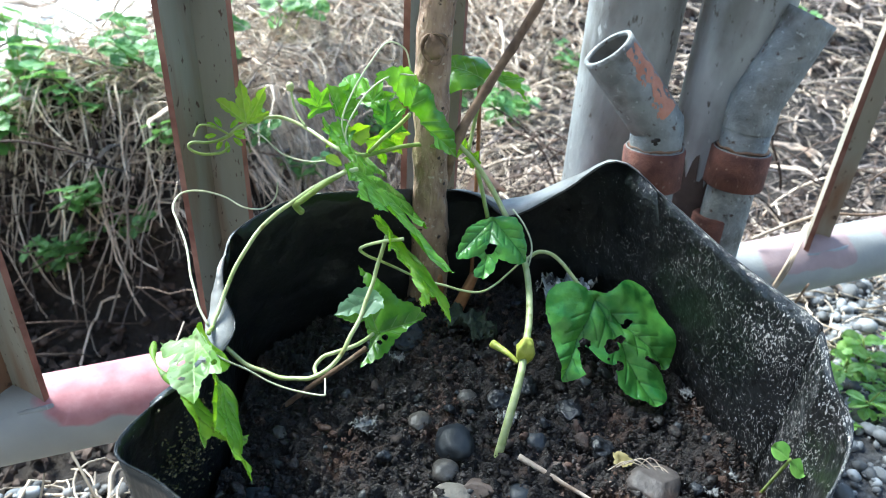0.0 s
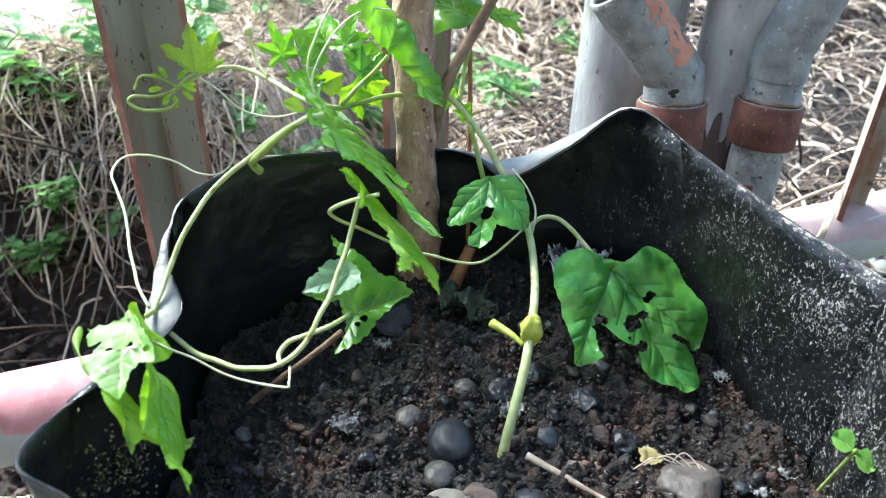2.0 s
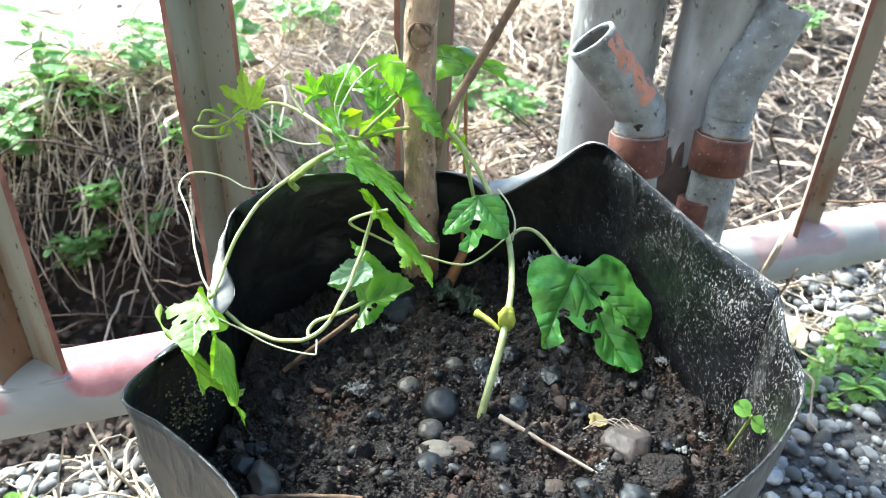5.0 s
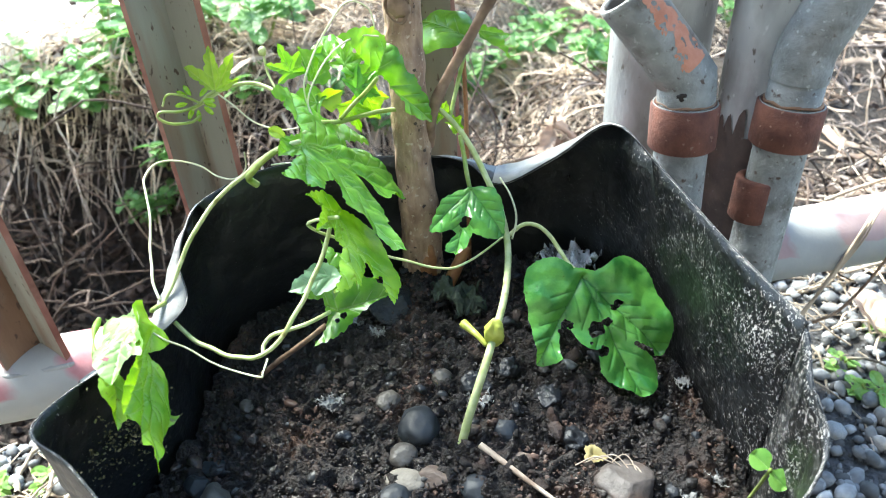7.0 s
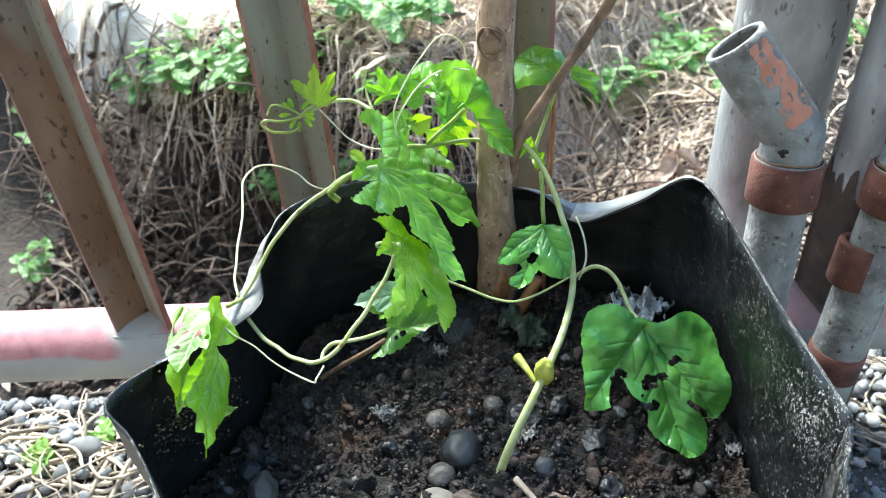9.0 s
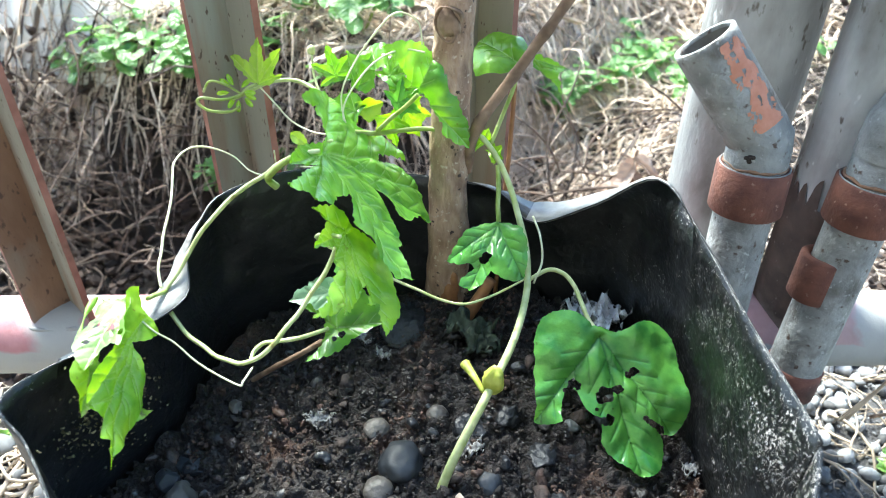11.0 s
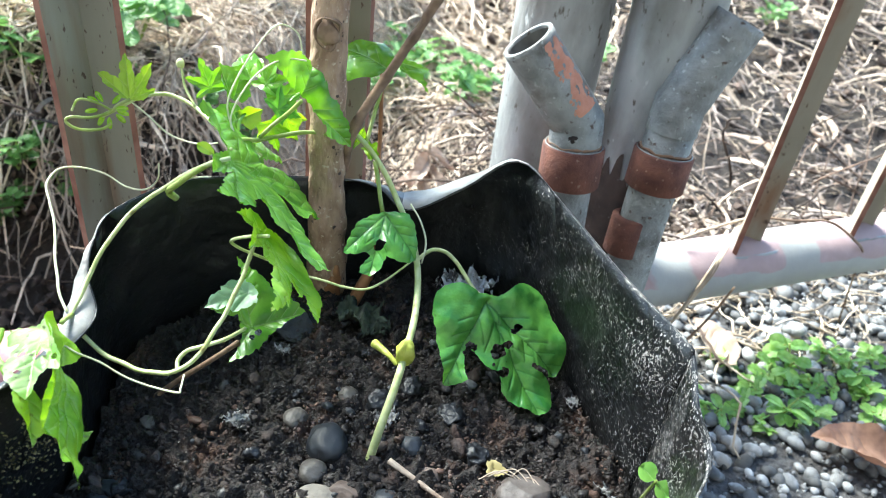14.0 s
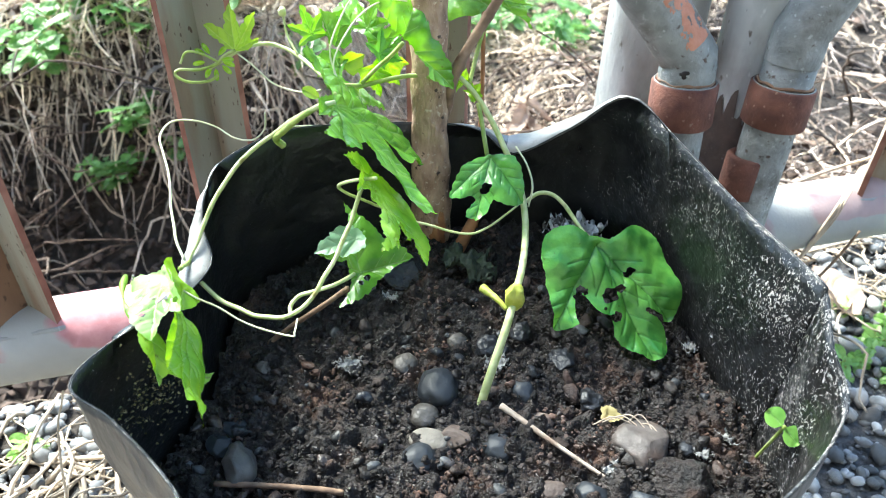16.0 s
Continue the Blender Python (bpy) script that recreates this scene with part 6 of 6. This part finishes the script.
def make_straw():
    stems("dry_straw", 5600, M_straw, "tangled pale dry straw and vine stems behind the fence", lambda r: behind(r, 0.42, 1.6, lambda x, y: max((1 - 0.98 * pit(x, y)) * (1 - 0.95 * smoothstep(0.0, 0.2, x)), smoothstep(0.80, 0.90, y) * smoothstep(0.1, -0.1, x)) * (1 - bare(x, y))), (0.03, 0.14), (0.0004, 0.0018), 1.4, 0.03, 0.1, 11)
    stems("far_straw", 2600, M_straw, "sunlit pale straw on the bank", lambda r: behind(r, 1.25, 3.4, lambda x, y: 1 - 0.95 * smoothstep(0.05, 0.4, x)), (0.05, 0.20), (0.0007, 0.0026), 1.3, 0.03, 0.06, 12)
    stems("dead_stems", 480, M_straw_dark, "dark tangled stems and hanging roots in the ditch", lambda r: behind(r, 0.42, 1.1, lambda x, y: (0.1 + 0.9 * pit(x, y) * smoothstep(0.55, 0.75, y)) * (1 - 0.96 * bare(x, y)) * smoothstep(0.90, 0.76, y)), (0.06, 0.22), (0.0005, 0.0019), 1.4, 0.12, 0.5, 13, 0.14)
    stems("grey_stems", 2300, M_chips, "short weathered grey stems and chips", lambda r: behind(r, 0.42, 2.3, lambda x, y: (0.3 + 0.7 * smoothstep(-0.12, 0.1, x)) * (1 - bare(x, y)) * (1 - 0.9 * pit(x, y))), (0.03, 0.12), (0.0006, 0.0025), 1.8, 0.035, 0.1, 14)

    blades("dry_blades", 700, M_blade, "flat curled dry leaf blades among the straw", 17)
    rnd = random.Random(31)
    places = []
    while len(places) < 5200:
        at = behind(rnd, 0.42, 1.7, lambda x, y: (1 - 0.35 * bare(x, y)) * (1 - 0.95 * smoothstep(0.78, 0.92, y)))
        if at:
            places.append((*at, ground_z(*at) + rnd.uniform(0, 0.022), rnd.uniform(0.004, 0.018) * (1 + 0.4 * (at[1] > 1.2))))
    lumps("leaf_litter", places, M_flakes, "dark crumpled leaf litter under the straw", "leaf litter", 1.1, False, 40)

    def by_bag(rnd):
        x, y = rnd.uniform(-0.55, -0.10), rnd.uniform(0.08, 0.34)
        return (x, y) if (y - rail_y(x)) < -0.0 and not bag_inside(x, y, -0.03) else None

    def under_rail(rnd):
        x = rnd.uniform(0.2, 0.75)
        y = rail_y(x) + rnd.uniform(-0.05, 0.07)
        return (x, y)
    stems("loose_straw", 700, M_straw_warm, "pale flattened straw lying on gravel beside the bag", by_bag, (0.04, 0.15), (0.0006, 0.0024), 1.4, 0.012, 0.02, 15, 0.02)
    stems("rail_straw", 260, M_straw_warm, "pale straw lying under the fence rail", under_rail, (0.03, 0.12), (0.0004, 0.0014), 1.5, 0.012, 0.02, 16, 0.02)


make_straw()


# ---- weeds ----
def make_weed(height, leaf_len, seed, round_leaf=False):
    rnd = random.Random(seed)
    g = thing("weed", "small green weed with paired oval leaves growing among dry straw", "weed", group="weeds")
    for s in range(3):
        a = rnd.uniform(0, 6.28)
        top = Vector((math.cos(a) * height * 0.55, math.sin(a) * height * 0.55, height * rnd.uniform(0.7, 1)))
        pts = [Vector((0, 0, 0)), top * 0.5 + Vector((0, 0, height * 0.12)), top]
        tube_part("stem", pts, 0.0009, M_stem, g, sides=5, per=4)
        for k in range(2 if round_leaf else 4):
            c = Vector((0, 0, 0)).lerp(top, 0.4 + (0.5 if round_leaf else 0.2) * k) + Vector((0, 0, height * 0.08))
            for sgn in (0, math.pi):
                t = a + sgn + k * 1.57 + rnd.uniform(-0.4, 0.4)
                n = Vector((rnd.uniform(-0.35, 0.35), rnd.uniform(-0.6, 0.0), 1))
                L = leaf_len * rnd.uniform(0.7, 1.15)
                leaf(g, c, (math.cos(t), math.sin(t), 0.2), n, oval(L * 1000, L * (700 if round_leaf else 560)), M_weed_near if round_leaf else M_weed, rings=4, step=L / 6, ruffle=0.001, seed=k)
    return g


weeds = [make_weed(0.055, 0.026, 1), make_weed(0.075, 0.030, 2), make_weed(0.045, 0.022, 3), make_weed(0.013, 0.0125, 4, True), make_weed(0.018, 0.0165, 5, True)]
WEEDS = [(-0.224, 1.103, 1, 1.2), (-0.373, 0.894, 0, 1.0), (-0.497, 0.846, 1, 1.2), (-0.400, 0.821, 1, 1.1), (-0.448, 0.755, 2, 1.0), (-0.370, 0.768, 2, 1.0), (0.087, 1.079, 0, 1.0), (0.213, 1.281, 0, 1.0), (-0.174, 0.896, 2, 1.0), (-0.325, 0.819, 0, 0.9), (-0.231, 0.849, 2, 1.0), (-0.323, 0.902, 1, 1.2), (-0.635, 0.802, 1, 1.1), (-0.526, 0.817, 0, 1.0), (0.020, 1.179, 0, 1.0), (-0.069, 1.043, 1, 1.0), (-0.001, 1.112, 0, 1.0), (-0.804, 0.717, 2, 1.0), (-0.892, 0.749, 1, 1.2), (-0.430, 0.760, 2, 0.8), (-0.762, 0.873, 1, 1.3), (0.277, 1.226, 2, 1.0), (-0.308, 0.886, 1, 1.2), (-0.001, 1.182, 0, 1.0), (0.096, 1.082, 0, 1.0), (-0.424, 0.779, 0, 1.0), (0.613, 1.431, 2, 1.0)] \
    + [(-0.499, 0.829, 0, 1.1), (-0.375, 0.893, 0, 1.0), (0.427, 0.545, 4, 1.0), (0.439, 0.520, 4, 1.0), (0.386, 0.508, 3, 1.2), (0.344, 0.490, 3, 1.1), (0.307, 0.456, 3, 1.1), (0.291, 0.481, 3, 1.0), (0.349, 0.451, 3, 0.9), (0.409, 0.465, 3, 1.1), (0.373, 0.532, 3, 1.0), (0.389, 0.523, 4, 1.2), (0.365, 0.508, 3, 1.2), (0.369, 0.469, 4, 1.1), (0.381, 0.504, 4, 1.1), (0.364, 0.509, 3, 1.2), (-0.292, 0.283, 3, 1.0), (-0.318, 0.245, 3, 1.1), (-0.253, 0.291, 3, 1.0), (-0.445, 0.759, 2, 1.0), (-0.420, 0.782, 2, 1.0), (-0.531, 0.814, 1, 1.0), (0.103, 1.073, 0, 1.0), (-0.083, 1.029, 2, 1.0), (-0.049, 1.085, 0, 1.0), (-0.616, 0.810, 1, 1.0), (-0.707, 0.794, 0, 1.0)] \
    + [(-0.459, 0.753, 2, 0.9), (-0.740, 0.579, 2, 1.0), (0.342, 0.521, 3, 1.0), (0.328, 0.522, 3, 1.0), (0.450, 0.479, 3, 1.1), (0.332, 0.478, 3, 0.9), (0.332, 0.519, 3, 0.9), (0.451, 0.478, 3, 1.1), (0.448, 0.537, 3, 0.9), (0.399, 0.474, 3, 1.1), (0.468, 0.553, 3, 1.0), (0.414, 0.499, 3, 0.9), (0.388, 0.534, 3, 1.2), (0.448, 0.501, 3, 0.9), (0.456, 0.501, 3, 1.2), (0.447, 0.506, 3, 1.0), (0.402, 0.503, 3, 0.9), (0.341, 0.455, 3, 0.8), (0.299, 0.461, 3, 0.9), (0.390, 0.497, 3, 0.9), (0.487, 0.545, 3, 1.0), (0.327, 0.468, 3, 0.9), (0.351, 0.462, 3, 0.9), (0.384, 0.457, 3, 0.8)]
for i, (x, y, kind, s) in enumerate(WEEDS):
    if kind > 2 and i % 5 == 1:
        continue
    far = y > rail_y(x) + 0.05
    m = pose(x, y, ground_z(x, y) + (0.012 if far else 0), 0, 0, i * 67)
    w = copy_thing(weeds[kind], m)
    w.scale = (s, s, s)
for w in weeds:
    for o in (*w.children_recursive, w):
        bpy.data.objects.remove(o)


# ---- dead leaves and the dry vine on the rail ----
def make_dead_leaf(x, y, turn, size, label, material):
    S = size * 1000
    ob = link_mesh("dead_leaf", leaf_mesh((1, 0, 0), (0, 0, 1), ((-150, 0.3 * S, 3), (-100, 0.33 * S, 0.22 * S), (-45, 0.5 * S, 0.25 * S), (-18, 0.78 * S, 0.12 * S), (0, S, 0), (18, 0.76 * S, 0.14 * S), (45, 0.5 * S, 0.26 * S), (100, 0.33 * S, 0.2 * S), (150, 0.3 * S, 3)), step=0.003, cup=-0.05, ruffle=0.003), material)
    ob.matrix_world = pose(x, y, ground_z(x, y) + 0.012, 8, -6, turn)
    return tagged(ob, label, "dead leaf")


def make_dead_weed(x, y):
    g = thing("dead_weed", "dried-up brown weed with limp curled leaves", "weed")
    g.location = (x, y, ground_z(x, y))
    rnd = random.Random(8)
    top = Vector((0.012, -0.010, 0.125))
    tube_part("stem", [(0, 0, 0), (0.004, 0, 0.06), top], 0.0016, M_twig, g, sides=6)
    for k in range(9):
        a = k * 2.4
        at = top * (0.62 + 0.045 * k)
        leaf(g, at, (math.cos(a), math.sin(a), -0.5 - 0.8 * rnd.random()), (math.cos(a), math.sin(a), 1.0), oval(rnd.uniform(36, 56), rnd.uniform(12, 18)), M_dead if k % 3 else M_dead_brown, step=0.004, ruffle=0.006, cup=-0.15, seed=k)
    return g


make_dead_weed(0.040, 0.800)
make_dead_leaf(0.326, 0.518, 115, 0.045, "curled pale tan dead leaf on the gravel under the rail", M_dead)
make_dead_leaf(0.435, 0.420, 165, 0.060, "brown dead leaf lying on the gravel", M_dead_brown)


def make_tie():
    g = thing("dry_vine", "dry brown vine strands draped over the fence rail", "dry vine")
    for k in range(3):     # pale strands hanging over the rail
        o = Vector((0.0018 * k, 0.0004 * k, 0.0014 * k))
        tube_part("strand", [Vector((0.300, 0.530, 0.112)) + o, Vector((0.282, 0.499, 0.104)) + o, Vector((0.274, 0.491, 0.086)) + o * 1.6, Vector((0.264, 0.486, 0.058)) + o * 0.5, Vector((0.250, 0.482, 0.014)) - o * 2], 0.0012 - 0.0003 * k, M_straw_warm, g)
    tube_part("tail", [(0.262, 0.483, 0.020), (0.278, 0.487, 0.030), (0.294, 0.497, 0.050), (0.303, 0.499, 0.078)], lambda t: 0.0013 - 0.0004 * t, M_twig, g)
    tube_part("tail", [(0.255, 0.512, 0.108), (0.275, 0.520, 0.114), (0.297, 0.532, 0.116), (0.318, 0.545, 0.116)], lambda t: 0.0014 - 0.0004 * t, M_wire, g)
    tube_part("tail", [(0.318, 0.545, 0.116), (0.350, 0.548, 0.114), (0.383, 0.556, 0.112), (0.410, 0.556, 0.097), (0.424, 0.560, 0.082), (0.428, 0.562, 0.055), (0.432, 0.556, 0.010)], lambda t: 0.0012 - 0.0004 * t, M_twig, g)


make_tie()


# ---- gravel ----
def gravel_spots(rnd, count):
    spots = []
    tries = 0
    while len(spots) < count and tries < 200000:
        tries += 1
        if rnd.random() < 0.66:
            x, y = rnd.uniform(0.16, 0.62), rnd.uniform(0.16, 0.80)
        else:
            x, y = rnd.uniform(-0.55, -0.05), rnd.uniform(0.05, 0.34)
        d = (y - rail_y(x)) * 0.917
        if d > 0.07 or (Vector((x, y, 0)) - BAG_C).length < 0.125 and bag_inside(x, y, 0.01):
            continue
        spots.append((x, y))
    return spots


def make_gravel():
    rnd = random.Random(21)
    places = []
    for x, y in gravel_spots(rnd, 9500):
        s = 0.0025 + 0.012 * rnd.random() ** 3.6
        places.append((x, y, ground_z(x, y) + 0.12 * s + rnd.uniform(0, 0.004), s))
    lumps("gravel", places, M_gravel_many, "blue-grey gravel spread over the ground", "gravel", 0.2, True, 300)
    # the larger stones of the gravel, each on its own
    shared = []
    for k in range(6):
        bm = stone_mesh(bmesh.new(), (0, 0, 0), (1, 0.8, 0.62), k + 400, 2, 0.2)
        me = bpy.data.meshes.new("pebble")
        bm.to_mesh(me)
        bm.free()
        me.materials.append(M_gravel)
        me.polygons.foreach_set("use_smooth", [True] * len(me.polygons))
        shared.append(me)
    for k, (x, y) in enumerate(gravel_spots(rnd, 290)):
        s = 0.009 + 0.013 * rnd.random() ** 2.5
        ob = new("pebble", shared[k % 6])
        ob.matrix_world = Matrix.LocRotScale((x, y, ground_z(x, y) + 0.3 * s), Euler((rnd.uniform(-0.4, 0.4), rnd.uniform(-0.4, 0.4), rnd.uniform(0, 6.28))), (s, s, s))
        ob.parent = ground


make_gravel()
